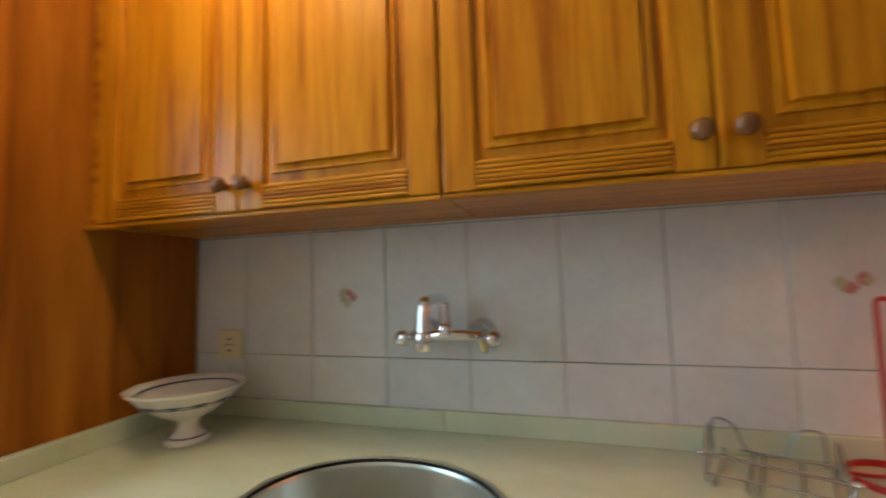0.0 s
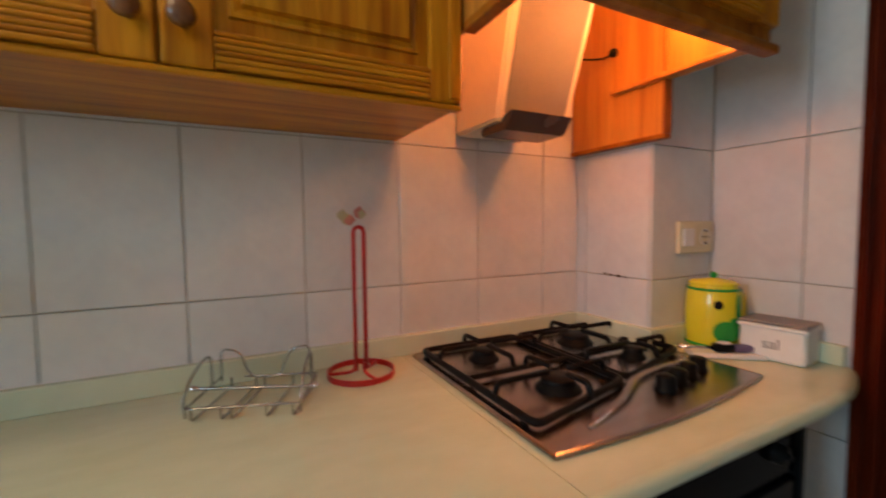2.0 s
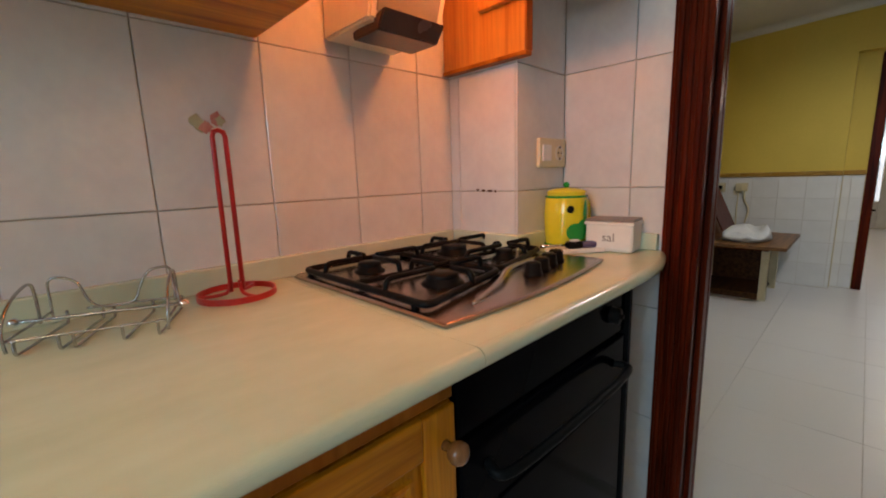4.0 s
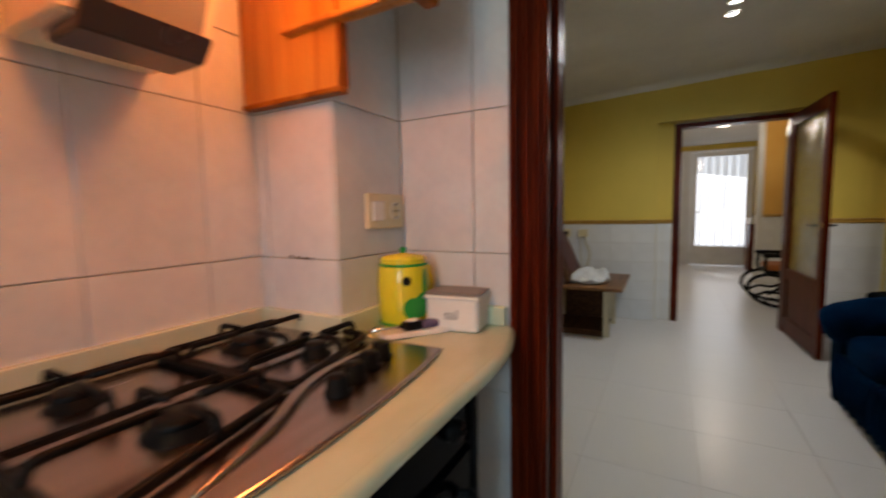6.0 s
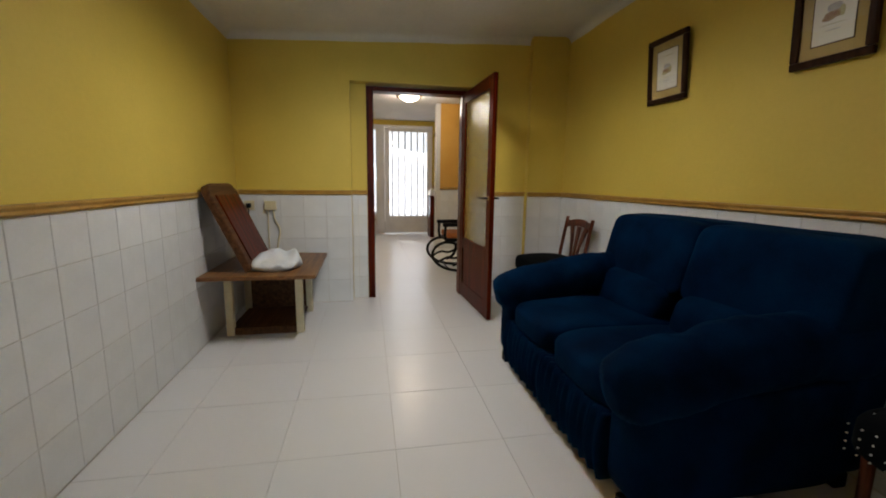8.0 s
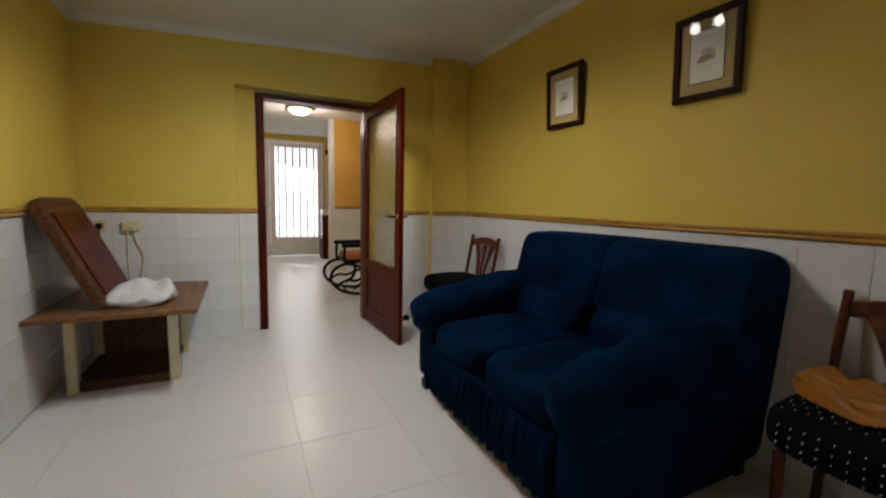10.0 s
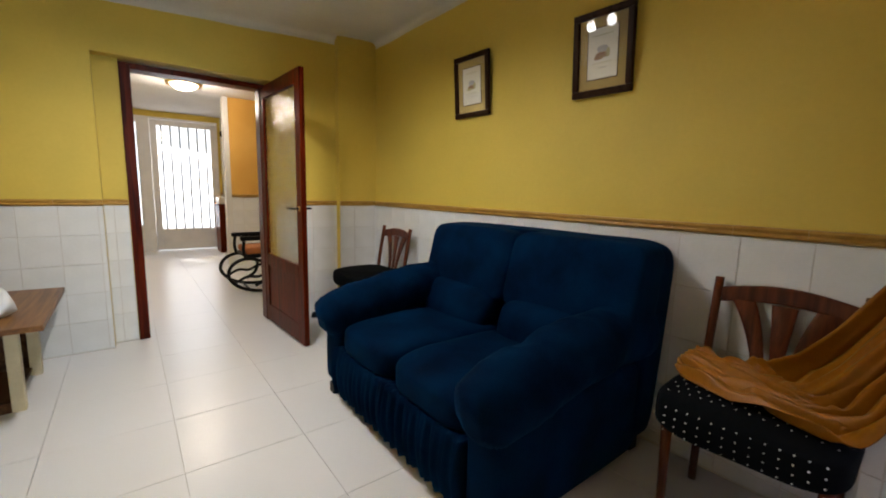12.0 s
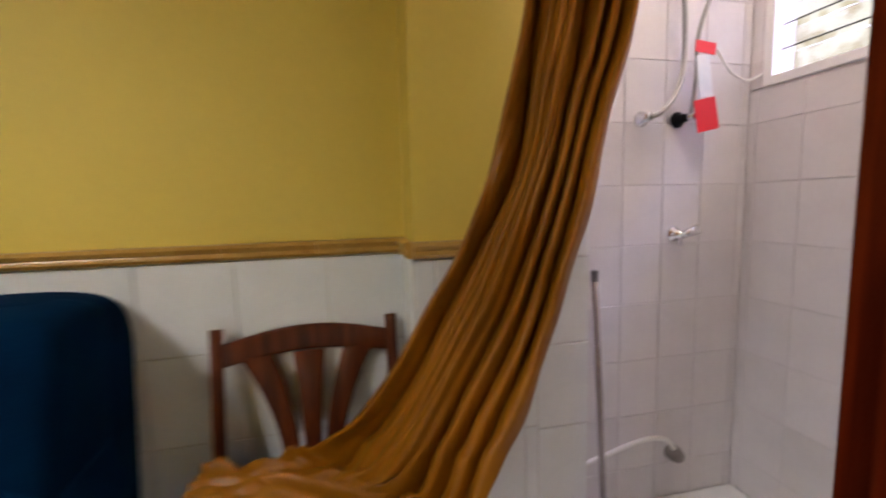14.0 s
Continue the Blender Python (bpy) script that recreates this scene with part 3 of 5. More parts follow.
def knob(parent, x, y, z, r=0.017):
    prof = [(0.008, 0), (0.007, 0.012), (r * 0.8, 0.018), (r, 0.026), (r * 0.92, 0.034), (r * 0.6, 0.039), (0, 0.041)]
    return part("knob", lathe(prof, 20, m=pose(x, y, z, 90)), KNOB, parent, "dark turned wooden knob", smooth=True)


def panel_door(parent, x0, x1, y, z0, z1, knob_x=None, knob_z=None, ribs=True):
    """A framed pine door with a raised panel and a reeded strip at its foot; it faces -y."""
    d = part("door", box(x0 + 0.002, x1 - 0.002, y + 0.001, y + 0.012, z0, z1), PINE_V, parent)
    s = 0.062
    for a, b in ((x0 + 0.002, x0 + s), (x1 - s, x1 - 0.002)):
        part("stile", box(a, b, y - 0.010, y + 0.002, z0, z1, 0.004), PINE_V, d)
    rail_h = 0.062
    part("top_rail", box(x0 + s, x1 - s, y - 0.009, y + 0.002, z1 - rail_h, z1, 0.003), PINE_H, d)
    if ribs:
        for k in range(6):
            zz = z0 + 0.003 + k * 0.0082
            part("reed", box(x0 + s, x1 - s, y - 0.013, y + 0.002, zz, zz + 0.0078, 0.003, seg=2), PINE_H, d)
    else:
        part("bottom_rail", box(x0 + s, x1 - s, y - 0.009, y + 0.002, z0, z0 + rail_h, 0.003), PINE_H, d)
    b0 = z0 + (0.055 if ribs else rail_h)
    bm = bmesh.new()
    loops = []
    for inset, depth in ((0.0, 0.0), (0.018, -0.001), (0.019, -0.0075), (0.024, -0.008), (0.034, -0.004), (0.036, -0.013)):
        loops.append([bm.verts.new((px, y + depth + 0.001, pz)) for px, pz in ((x0 + s + inset, b0 + inset), (x1 - s - inset, b0 + inset), (x1 - s - inset, z1 - rail_h - inset), (x0 + s + inset, z1 - rail_h - inset))])
    for a, b in zip(loops, loops[1:]):
        for j in range(4):
            bm.faces.new((a[j], a[(j + 1) % 4], b[(j + 1) % 4], b[j]))
    bm.faces.new(loops[-1])
    part("panel", bm, PINE_V, d)
    if knob_x is not None:
        knob(d, knob_x, y - 0.009, knob_z)
    return d


CB, CTOP, CF = 1.447, 2.16, -0.318
for x0, x1, xm in ((-2.288, -1.399, -1.838), (-1.396, -0.531, -0.966)):
    cab = thing("wall_cabinet", "varnished honey pine wall cabinet with two panelled doors", "cabinet", group="pine wall cabinets")
    part("body", box(x0, x1, CF, -0.008, CB + 0.004, CTOP, 0.003), PINE_H, cab)
    part("bottom_lip", box(x0, x1, CF - 0.012, CF + 0.008, CB - 0.003, CB + 0.006, 0.003), PINE_H, cab)
    panel_door(cab, max(x0, -2.245), xm, CF - 0.004, CB + 0.007, CTOP - 0.01, xm - 0.028, 1.508)
    panel_door(cab, xm, x1, CF - 0.004, CB + 0.007, CTOP - 0.01, xm + 0.028, 1.508)
    if x1 > -1:
        part("side_moulding", box(x1 - 0.028, x1 - 0.004, CF - 0.020, CF - 0.012, CB + 0.012, CTOP - 0.01, 0.004), PINE_V, cab)

hc = thing("hood_cabinet", "varnished pine cabinet round the extractor, open below", "cabinet")
HB = 1.588
part("side_panel", box(-0.529, -0.510, -0.500, -0.010, HB, 2.16, 0.003), PINE_Y, hc)
part("edge_strip", box(-0.531, -0.505, -0.505, -0.33, HB - 0.012, HB + 0.004, 0.003), PINE_DARK, hc)
part("front_board", box(-0.529, 0.055, -0.516, -0.500, HB - 0.010, 2.16, 0.004), PINE_DARK, hc)
panel_door(hc, -0.527, 0.053, -0.522, HB + 0.03, 2.15)
part("front_lip", box(-0.533, 0.060, -0.530, -0.500, HB - 0.018, HB, 0.005), PINE_DARK, hc)
part("side_panel", box(0.038, 0.055, -0.500, -0.27, HB, 2.16, 0.003), PINE_Y, hc)
part("ledge", box(0.018, 0.036, -0.498, -0.16, HB, HB + 0.012, 0.003), PINE_Y, hc)
part("back_panel", box(-0.51, 0.03, -0.012, -0.008, 1.62, 2.16), WHITE_PAINT, hc)
part("top_board", box(-0.51, 0.038, -0.50, -0.012, 2.14, 2.16), PINE_H, hc)
side = thing("side_board", "bright varnished pine board on the tiled column", "panel")
part("board", box(0.036, 0.0585, -0.305, -0.008, 1.462, 2.16, 0.002), PINE_Y, side)
part("edge_strip", box(0.032, 0.062, -0.312, -0.305, 1.462, 2.16, 0.003), PINE_DARK, side)
part("bottom_strip", box(0.030, 0.0585, -0.312, -0.008, 1.450, 1.462, 0.003), PINE_DARK, side)
hook = thing("wall_hook", "small black cable clip on the pine board", "hook")
part("clip", superellipsoid(0.026, -0.165, 1.70, 0.010, 0.012, 0.012, 0.9, 14), BLACK, hook, smooth=True)
part("cable", tube(smooth_path([(0.028, -0.16, 1.70), (0.02, -0.13, 1.695), (-0.03, -0.09, 1.70)]), 0.0025, 6), BLACK, hook)

hood = thing("extractor_hood", "cream extractor hood with a grey filter and dark visor", "extractor hood")


def frustum(b, t, mat, name, parent, bevel=0.006, label=""):
    bm = bmesh.new()
    lo = [bm.verts.new(p) for p in b]
    hi = [bm.verts.new(p) for p in t]
    bm.faces.new(lo[::-1]), bm.faces.new(hi)
    for j in range(4):
        bm.faces.new((lo[j], lo[(j + 1) % 4], hi[(j + 1) % 4], hi[j]))
    if bevel:
        bmesh.ops.bevel(bm, geom=bm.edges[:] + bm.verts[:], offset=bevel, segments=2, affect="EDGES")
    return part(name, bm, mat, parent, label)


frustum([(-0.372, -0.200, 1.475), (-0.166, -0.200, 1.475), (-0.166, -0.014, 1.475), (-0.372, -0.014, 1.475)],
        [(-0.362, -0.262, 1.80), (-0.126, -0.262, 1.80), (-0.126, -0.014, 1.80), (-0.362, -0.014, 1.80)], HOODWHITE, "body", hood)
frustum([(-0.354, -0.207, 1.492), (-0.184, -0.207, 1.492), (-0.184, -0.190, 1.492), (-0.354, -0.190, 1.492)],
        [(-0.338, -0.258, 1.745), (-0.152, -0.258, 1.745), (-0.152, -0.235, 1.745), (-0.338, -0.235, 1.745)], HOODMESH, "filter", hood, 0.002, "grey filter panel")
frustum([(-0.354, -0.205, 1.456), (-0.180, -0.205, 1.456), (-0.180, -0.11, 1.456), (-0.354, -0.11, 1.456)],
        [(-0.354, -0.232, 1.494), (-0.178, -0.232, 1.494), (-0.178, -0.11, 1.475), (-0.354, -0.11, 1.475)], HOODDARK, "visor", hood, 0.003, "dark smoked visor")
part("duct", lathe([(0.06, 1.80), (0.06, 2.14)], 24, m=pose(-0.25, -0.17, 0)), HOODWHITE, hood, smooth=True)
part("bulb", lathe([(0.0, 0), (0.018, 0.004), (0.024, 0.02), (0.018, 0.04), (0.010, 0.055), (0, 0.055)], 16, m=pose(-0.01, -0.43, 1.77)), LAMPGLASS, hood, "lit bulb", smooth=True)

# tall cupboard at the end of the worktop
tall = thing("tall_cupboard", "tall reddish pine cupboard at the end of the worktop", "cupboard")
part("side_panel", box(-2.312, -2.290, -0.66, -0.008, 0, 2.30, 0.003), PINE_DARK, tall)
part("body", box(-2.90, -2.312, -0.64, -0.008, 0, 2.30, 0.003), PINE_DARK, tall)
panel_door(tall, -2.90, -2.60, -0.650, 0.1, 2.29, -2.63, 1.1)
panel_door(tall, -2.60, -2.315, -0.650, 0.1, 2.29, -2.57, 1.1)

# worktop with its upstand; an oval opening for the sink
SXC, SYC, SRX, SRY = -1.525, -0.385, 0.232, 0.19
top = thing("worktop", "cream marble worktop with a rounded front edge and upstand", "worktop")
WX0, WX1, WF, WS = -2.288, 0.313, -0.634, -0.53
oval = [(SXC + SRX * math.cos(a), SYC + SRY * math.sin(a)) for a in (k * math.tau / 48 for k in range(48))]
bm = bmesh.new()
edges = []
for loop in ([(-2.286, WF + 0.016), (-0.531, WF + 0.016), (-0.531, -0.004), (-2.286, -0.004)], oval):
    vs = [bm.verts.new((x, y, CT)) for x, y in loop]
    edges += [bm.edges.new((vs[i], vs[(i + 1) % len(vs)])) for i in range(len(vs))]
bmesh.ops.triangle_fill(bm, use_beauty=True, edges=edges)
kill = [f for f in bm.faces if ((f.calc_center_median().x - SXC) / SRX) ** 2 + ((f.calc_center_median().y - SYC) / SRY) ** 2 < 0.98]
bmesh.ops.delete(bm, geom=kill, context="FACES_ONLY")
r = bmesh.ops.extrude_face_region(bm, geom=bm.faces[:])
bmesh.ops.translate(bm, verts=[v for v in r["geom"] if isinstance(v, bmesh.types.BMVert)], vec=(0, 0, -0.03))
part("slab", bm, MARBLE, top)
part("slab", slab([(-0.529, WF + 0.016), (0.05, WF + 0.016), (0.18, WF + 0.028), (0.313, WF + 0.066), (0.313, -0.004), (-0.529, -0.004)], CT - 0.03, CT - 0.0005), MARBLE, top)
for a, b in ((-2.286, -0.531), (-0.529, 0.05)):
    part("rounded_edge", tube([(a, WF + 0.016, CT - 0.0155), (b, WF + 0.016, CT - 0.0155)], 0.0155, 32), MARBLE, top)
part("rounded_edge", tube(smooth_path([(0.05, WF + 0.016, CT - 0.0155), (0.18, WF + 0.028, CT - 0.0155), (0.300, WF + 0.062, CT - 0.0155)]), 0.0155, 32), MARBLE, top)
ups = [(-2.266, -1.50), (-1.498, -0.62), (-0.618, 0.042)]
for a, b in ups:
    part("upstand", box(a, b, -0.024, -0.005, CT, CT + 0.050, 0.003), MARBLE, top)
part("upstand", box(-2.289, -2.267, -0.615, -0.006, CT, CT + 0.050, 0.003), MARBLE, top)
part("upstand", box(0.040, 0.059, -0.282, -0.025, CT, CT + 0.050, 0.003), MARBLE, top)
part("upstand", box(0.060, 0.292, -0.282, -0.264, CT, CT + 0.050, 0.003), MARBLE, top)
part("upstand", box(0.293, 0.312, -0.565, -0.264, CT, CT + 0.046, 0.003), MARBLE, top)

sink = thing("sink", "oval steel sink set into the worktop", "sink")
w = lambda s: [(SXC + SRX * s * math.cos(a), SYC + SRY * s * math.sin(a)) for a in (k * math.tau / 48 for k in range(48))]
bm = bmesh.new()
rings = [[bm.verts.new((x, y, z)) for x, y in w(s)] for s, z in ((1.035, CT + 0.002), (1.03, CT + 0.005), (0.985, CT + 0.004), (0.965, CT - 0.012), (0.93, CT - 0.08), (0.86, CT - 0.13), (0.6, CT - 0.15), (0.15, CT - 0.155))]
for a, b in zip(rings, rings[1:]):
    for j in range(48):
        bm.faces.new((a[j], a[(j + 1) % 48], b[(j + 1) % 48], b[j]))
bm.faces.new(rings[-1])
part("basin", bm, SINKSTEEL, sink, smooth=True)
bm = tube([(x, y, CT + 0.001) for x, y in w(0.985)], 0.0035, 6, closed=True)
part("seal", bm, BLACK, sink, "dark sealing rim")
part("drain", lathe([(0.03, 0), (0.028, 0.003), (0.012, 0.001), (0, 0.001)], 20, m=pose(SXC, SYC, CT - 0.155)), CHROME, sink)

tap = thing("wall_mixer_tap", "chrome wall-mounted mixer tap with two handles", "tap", pose(0, 0, 0.018))
part("body", tube([(-1.560, -0.062, 1.150), (-1.385, -0.062, 1.150)], 0.015, 14), CHROME, tap, smooth=True)
for xx in (-1.535, -1.395):
    part("flange", lathe([(0.033, 0), (0.032, 0.006), (0.020, 0.014), (0.014, 0.05), (0.014, 0.055)], 24, m=pose(xx, -0.006, 1.155, 90)), CHROME, tap, smooth=True)
for xx, s in ((-1.560, -1), (-1.372, 1)):
    part("handle", lathe([(0.0, 0), (0.013, 0.001), (0.019, 0.008), (0.017, 0.014), (0.020, 0.022), (0.015, 0.03), (0, 0.031)], 10, m=pose(xx + 0.01 * s, -0.075, 1.142, 75, 0, 20 * s)), CHROME, tap, smooth=True)
part("pointer", tube([(-1.383, -0.088, 1.140), (-1.373, -0.100, 1.118)], 0.006, 8), BRASS, tap)
part("spout", tube(smooth_path([(-1.477, -0.062, 1.155), (-1.477, -0.064, 1.222), (-1.477, -0.078, 1.236), (-1.476, -0.140, 1.240), (-1.474, -0.205, 1.240), (-1.474, -0.223, 1.228), (-1.473, -0.238, 1.165)], 6), 0.0125, 14), CHROME, tap, smooth=True)
part("nozzle", lathe([(0.0, -0.020), (0.012, -0.020), (0.0155, -0.018), (0.0155, 0.014), (0.0125, 0.017)], 18, m=pose(-1.472, -0.240, 1.163)), CHROME, tap, smooth=True)
part("spout_collar", lathe([(0.019, -0.010), (0.020, 0.0), (0.018, 0.012), (0.0135, 0.016)], 20, m=pose(-1.477, -0.062, 1.163)), CHROME, tap, smooth=True)


def socket_outlet(name, label, x, y, z, gangs, rz=0):
    s = thing(name, label, "socket", pose(x, y, z, 0, 0, rz))
    w2 = 0.043 if gangs == 1 else 0.074
    part("plate", box(-w2, w2, -0.012, 0, -0.043, 0.043, 0.004), CREAMPLASTIC, s)
    cx = 0 if gangs == 1 else 0.036
    part("well", lathe([(0.022, 0.0), (0.022, 0.0015), (0.019, 0.002), (0.019, -0.006), (0, -0.006)], 24, m=pose(cx, -0.0122, 0, 90)), WHITEPLASTIC if gangs > 1 else CREAMPLASTIC, s)
    for dx in (-0.009, 0.009):
        part("contact", lathe([(0.003, 0), (0.003, 0.001), (0, 0.001)], 8, m=pose(cx + dx, -0.0142, 0, 90)), BLACK, s)
    for dz in (-0.017, 0.017):
        part("earth_clip", box(cx - 0.003, cx + 0.003, -0.0155, -0.013, dz - 0.003, dz + 0.003), BLACK, s)
    if gangs > 1:
        part("rocker", box(-0.060, -0.014, -0.017, -0.011, -0.024, 0.024, 0.003), WHITEPLASTIC, s)
    return s


socket_outlet("wall_socket", "ivory single wall socket on white tiles", -2.155, -0.007, 1.128, 1)
socket_outlet("switch_socket", "ivory switch and socket on the tiled column", 0.225, -0.266, 1.208, 2)


def flower(x, z, y=-0.0075):
    f = thing("tile_flower", "faded pink flower transfer on a white tile", "tile decoration", pose(x, y, z), group="tile flowers")
    rng = random.Random(int(abs(x) * 1000))
    for k in range(7):
        a = rng.uniform(0, math.tau)
        d = rng.uniform(0.008, 0.026)
        part("petal", lathe([(0.0, 0), (rng.uniform(0.007, 0.013), 0.0003), (0, 0.0008)], 9, m=pose(math.cos(a) * d, -0.0002 * k, math.sin(a) * d * 0.8, 90) , wave=lambda an, kk: 1 + 0.25 * math.cos(5 * an)), PINK if k % 3 else PALEGREEN, f)


flower(-1.770, 1.262)
flower(-0.648, 1.272)

# footed fruit bowl
bowl = thing("footed_bowl", "white ceramic footed bowl with scalloped rim and blue bands", "bowl", pose(-2.105, -0.20, CT))
sc = lambda a, k: 1 + (0.045 * abs(math.sin(6 * a)) if 8 <= k <= 13 else 0)
prof = [(r_ * 0.72, z_ * 0.80) for r_, z_ in [(0.0, 0.0), (0.068, 0.0), (0.070, 0.008), (0.052, 0.022), (0.032, 0.040), (0.030, 0.058), (0.046, 0.070), (0.092, 0.092), (0.138, 0.125), (0.168, 0.158), (0.180, 0.166), (0.176, 0.170), (0.160, 0.160), (0.130, 0.132), (0.085, 0.102), (0.03, 0.086), (0, 0.084)]]
part("body", lathe(prof, 60, wave=sc), CERAMIC, bowl, smooth=True)
band = lambda r, z: [(math.cos(a) * r, math.sin(a) * r, z) for a in (k * math.tau / 48 for k in range(48))]
for r_, z_ in ((0.137, 0.1235), (0.145, 0.1305), (0.060, 0.0185)):
    part("band", tube(band(r_ * 0.72 * (1.02 if r_ > 0.1 else 1), z_ * 0.80), 0.0018, 6, closed=True), BLUELINE, bowl, "blue glazed band")
part("band", tube(band(0.150 * 0.72, 0.1535 * 0.80), 0.0022, 6, closed=True), BLUELINE, bowl, "blue glazed band")

# wire napkin holder
rack = thing("napkin_holder", "chromed wire napkin holder with looped sides", "napkin holder", pose(-0.862, -0.142, CT, 0, 0, -20) @ Matrix.Diagonal((0.9, 0.95, 0.85, 1)))
R1 = 0.0025


def wire(points, parent, r=R1, mat=WIRESTEEL, name="wire", closed=False, n=6):
    return part(name, tube(smooth_path(points, n, closed), r, 6, closed), mat, parent, smooth=True)


# front rail plain; the back rail rises into a half loop at each end; an arch on either side
wire([(-0.10, -0.075, 0.028), (-0.03, -0.075, 0.028), (0.03, -0.075, 0.028), (0.10, -0.075, 0.028)], rack)
wire([(-0.10, 0.075, 0.020), (-0.10, 0.075, 0.050), (-0.098, 0.075, 0.088), (-0.080, 0.075, 0.093), (-0.058, 0.075, 0.080), (-0.046, 0.075, 0.045), (-0.030, 0.075, 0.028), (0.0, 0.075, 0.026),
      (0.024, 0.075, 0.032), (0.036, 0.075, 0.060), (0.052, 0.075, 0.088), (0.075, 0.075, 0.095), (0.088, 0.075, 0.088), (0.090, 0.075, 0.050), (0.090, 0.075, 0.020)], rack)
wire([(-0.05, 0.075, 0.028), (0.02, 0.075, 0.028), (0.10, 0.075, 0.028)], rack)
for sx in (-1, 1):
    wire([(sx * 0.102, -0.075, 0.010), (sx * 0.104, -0.073, 0.045), (sx * 0.103, -0.045, 0.078), (sx * 0.102, 0.0, 0.096), (sx * 0.102, 0.028, 0.093), (sx * 0.102, 0.034, 0.060), (sx * 0.102, 0.034, 0.020)], rack)
    wire([(sx * 0.102, -0.075, 0.028), (sx * 0.102, 0.0, 0.028), (sx * 0.102, 0.075, 0.028)], rack)
for a in (-0.092, -0.040, -0.022, 0.040, 0.088):
    wire([(a, -0.075, 0.028), (a, -0.074, 0.006), (a + 0.002, -0.06, 0.004), (a + 0.006, 0.0, 0.004), (a + 0.010, 0.06, 0.004), (a + 0.012, 0.074, 0.006), (a + 0.012, 0.075, 0.028)], rack)
wire([(-0.115, -0.01, 0.040), (0.0, -0.018, 0.040), (0.118, -0.026, 0.040)], rack, 0.0035, name="weight_bar")
for xx, yy in ((-0.117, -0.01), (0.12, -0.026)):
    part("ball", superellipsoid(xx, yy, 0.040, 0.008, 0.008, 0.008, 1.0, 14), CHROME, rack, smooth=True)

# red paper-towel stand
stand = thing("paper_towel_stand", "empty red wire paper towel stand on the worktop", "paper towel holder", pose(-0.655, -0.098, CT, 0, 0, 10))
ring = [(0.072 * math.cos(a), 0.072 * math.sin(a)) for a in (k * math.tau / 40 for k in range(40))]
bm = bmesh.new()
rr = [[bm.verts.new((x * s, y * s, z)) for x, y in ring] for s, z in ((1.0, 0.001), (1.0, 0.013), (0.965, 0.013), (0.965, 0.001))]
for i in range(4):
    for j in range(40):
        bm.faces.new((rr[i][j], rr[i][(j + 1) % 40], rr[(i + 1) % 4][(j + 1) % 40], rr[(i + 1) % 4][j]))
part("base_ring", bm, REDWIRE, stand)
for k in range(3):
    a = radians(35 + 120 * k)
    part("spoke", tube(smooth_path([(0.012 * math.cos(a), 0.012 * math.sin(a), 0.03), (0.02 * math.cos(a), 0.02 * math.sin(a), 0.009), (0.070 * math.cos(a), 0.070 * math.sin(a), 0.006)], 5), 0.0036, 8), REDWIRE, stand)
part("hoop", tube([(-0.012, 0, 0.012), (-0.012, 0, 0.308), (-0.009, 0, 0.317), (0, 0, 0.320), (0.009, 0, 0.317), (0.012, 0, 0.308), (0.012, 0, 0.012)], 0.0046, 8), REDWIRE, stand, smooth=True)

# gas hob
def rounded_bar(p, r=0.010, n=4):
    """A bent bar of three points with its bend rounded."""
    a_, b_, c_ = (Vector(q) for q in p)
    s0, s1 = b_ + (a_ - b_).normalized() * r, b_ + (c_ - b_).normalized() * r
    return [a_] + [s0 * (1 - j / n) ** 2 + b_ * (2 * j / n * (1 - j / n)) + s1 * (j / n) ** 2 for j in range(n + 1)] + [c_]


hob = thing("gas_hob", "steel gas hob with black grates and four burners", "hob")
HX0, HX1, HY0, HY1 = -0.513, 0.068, -0.545, -0.040
HZ = CT + 0.008
out = [(HX0 + 0.012, HY1), (HX1 - 0.012, HY1), (HX1, HY1 - 0.012)]
for k in range(13):
    t = k / 12
    out.append((HX1 - t * (HX1 - HX0), HY0 + 0.030 * (1 - t) - 0.020 * math.sin(math.pi * t)))
out += [(HX0, HY1 - 0.012)]
part("plate", slab(out, CT + 0.0006, HZ, 0.005), STEEL, hob)
part("rim", tube([(x, y, HZ - 0.003) for x, y in out], 0.003, 6, closed=True), STEEL, hob)
# raised wave that divides the control strip from the burners
wave_path = smooth_path([(HX0 + 0.10, HY0 + 0.035, HZ - 0.001), (HX0 + 0.22, HY0 + 0.075, HZ + 0.002), (HX0 + 0.33, HY0 + 0.13, HZ + 0.003), (HX0 + 0.46, HY0 + 0.150, HZ + 0.002), (HX1 - 0.012, HY0 + 0.145, HZ - 0.001)], 8)
part("wave", tube(wave_path, [0.002 + 0.009 * math.sin(math.pi * min(1, 0.08 + 0.92 * i / (len(wave_path) - 1))) for i in range(len(wave_path))], 12), STEEL, hob, smooth=True)
for k in range(4):
    part("control_knob", lathe([(0.020, 0), (0.021, 0.004), (0.018, 0.006), (0.0165, 0.026), (0.013, 0.029), (0, 0.029)], 20, m=pose(HX0 + 0.335 + k * 0.052, HY0 + 0.072 + k * 0.012, HZ)), BLACK, hob, smooth=True)
burn = [(HX0 + 0.135, HY1 - 0.115, 0.027), (HX0 + 0.165, HY0 + 0.175, 0.033), (HX0 + 0.42, HY1 - 0.115, 0.036), (HX0 + 0.45, HY0 + 0.235, 0.022)]
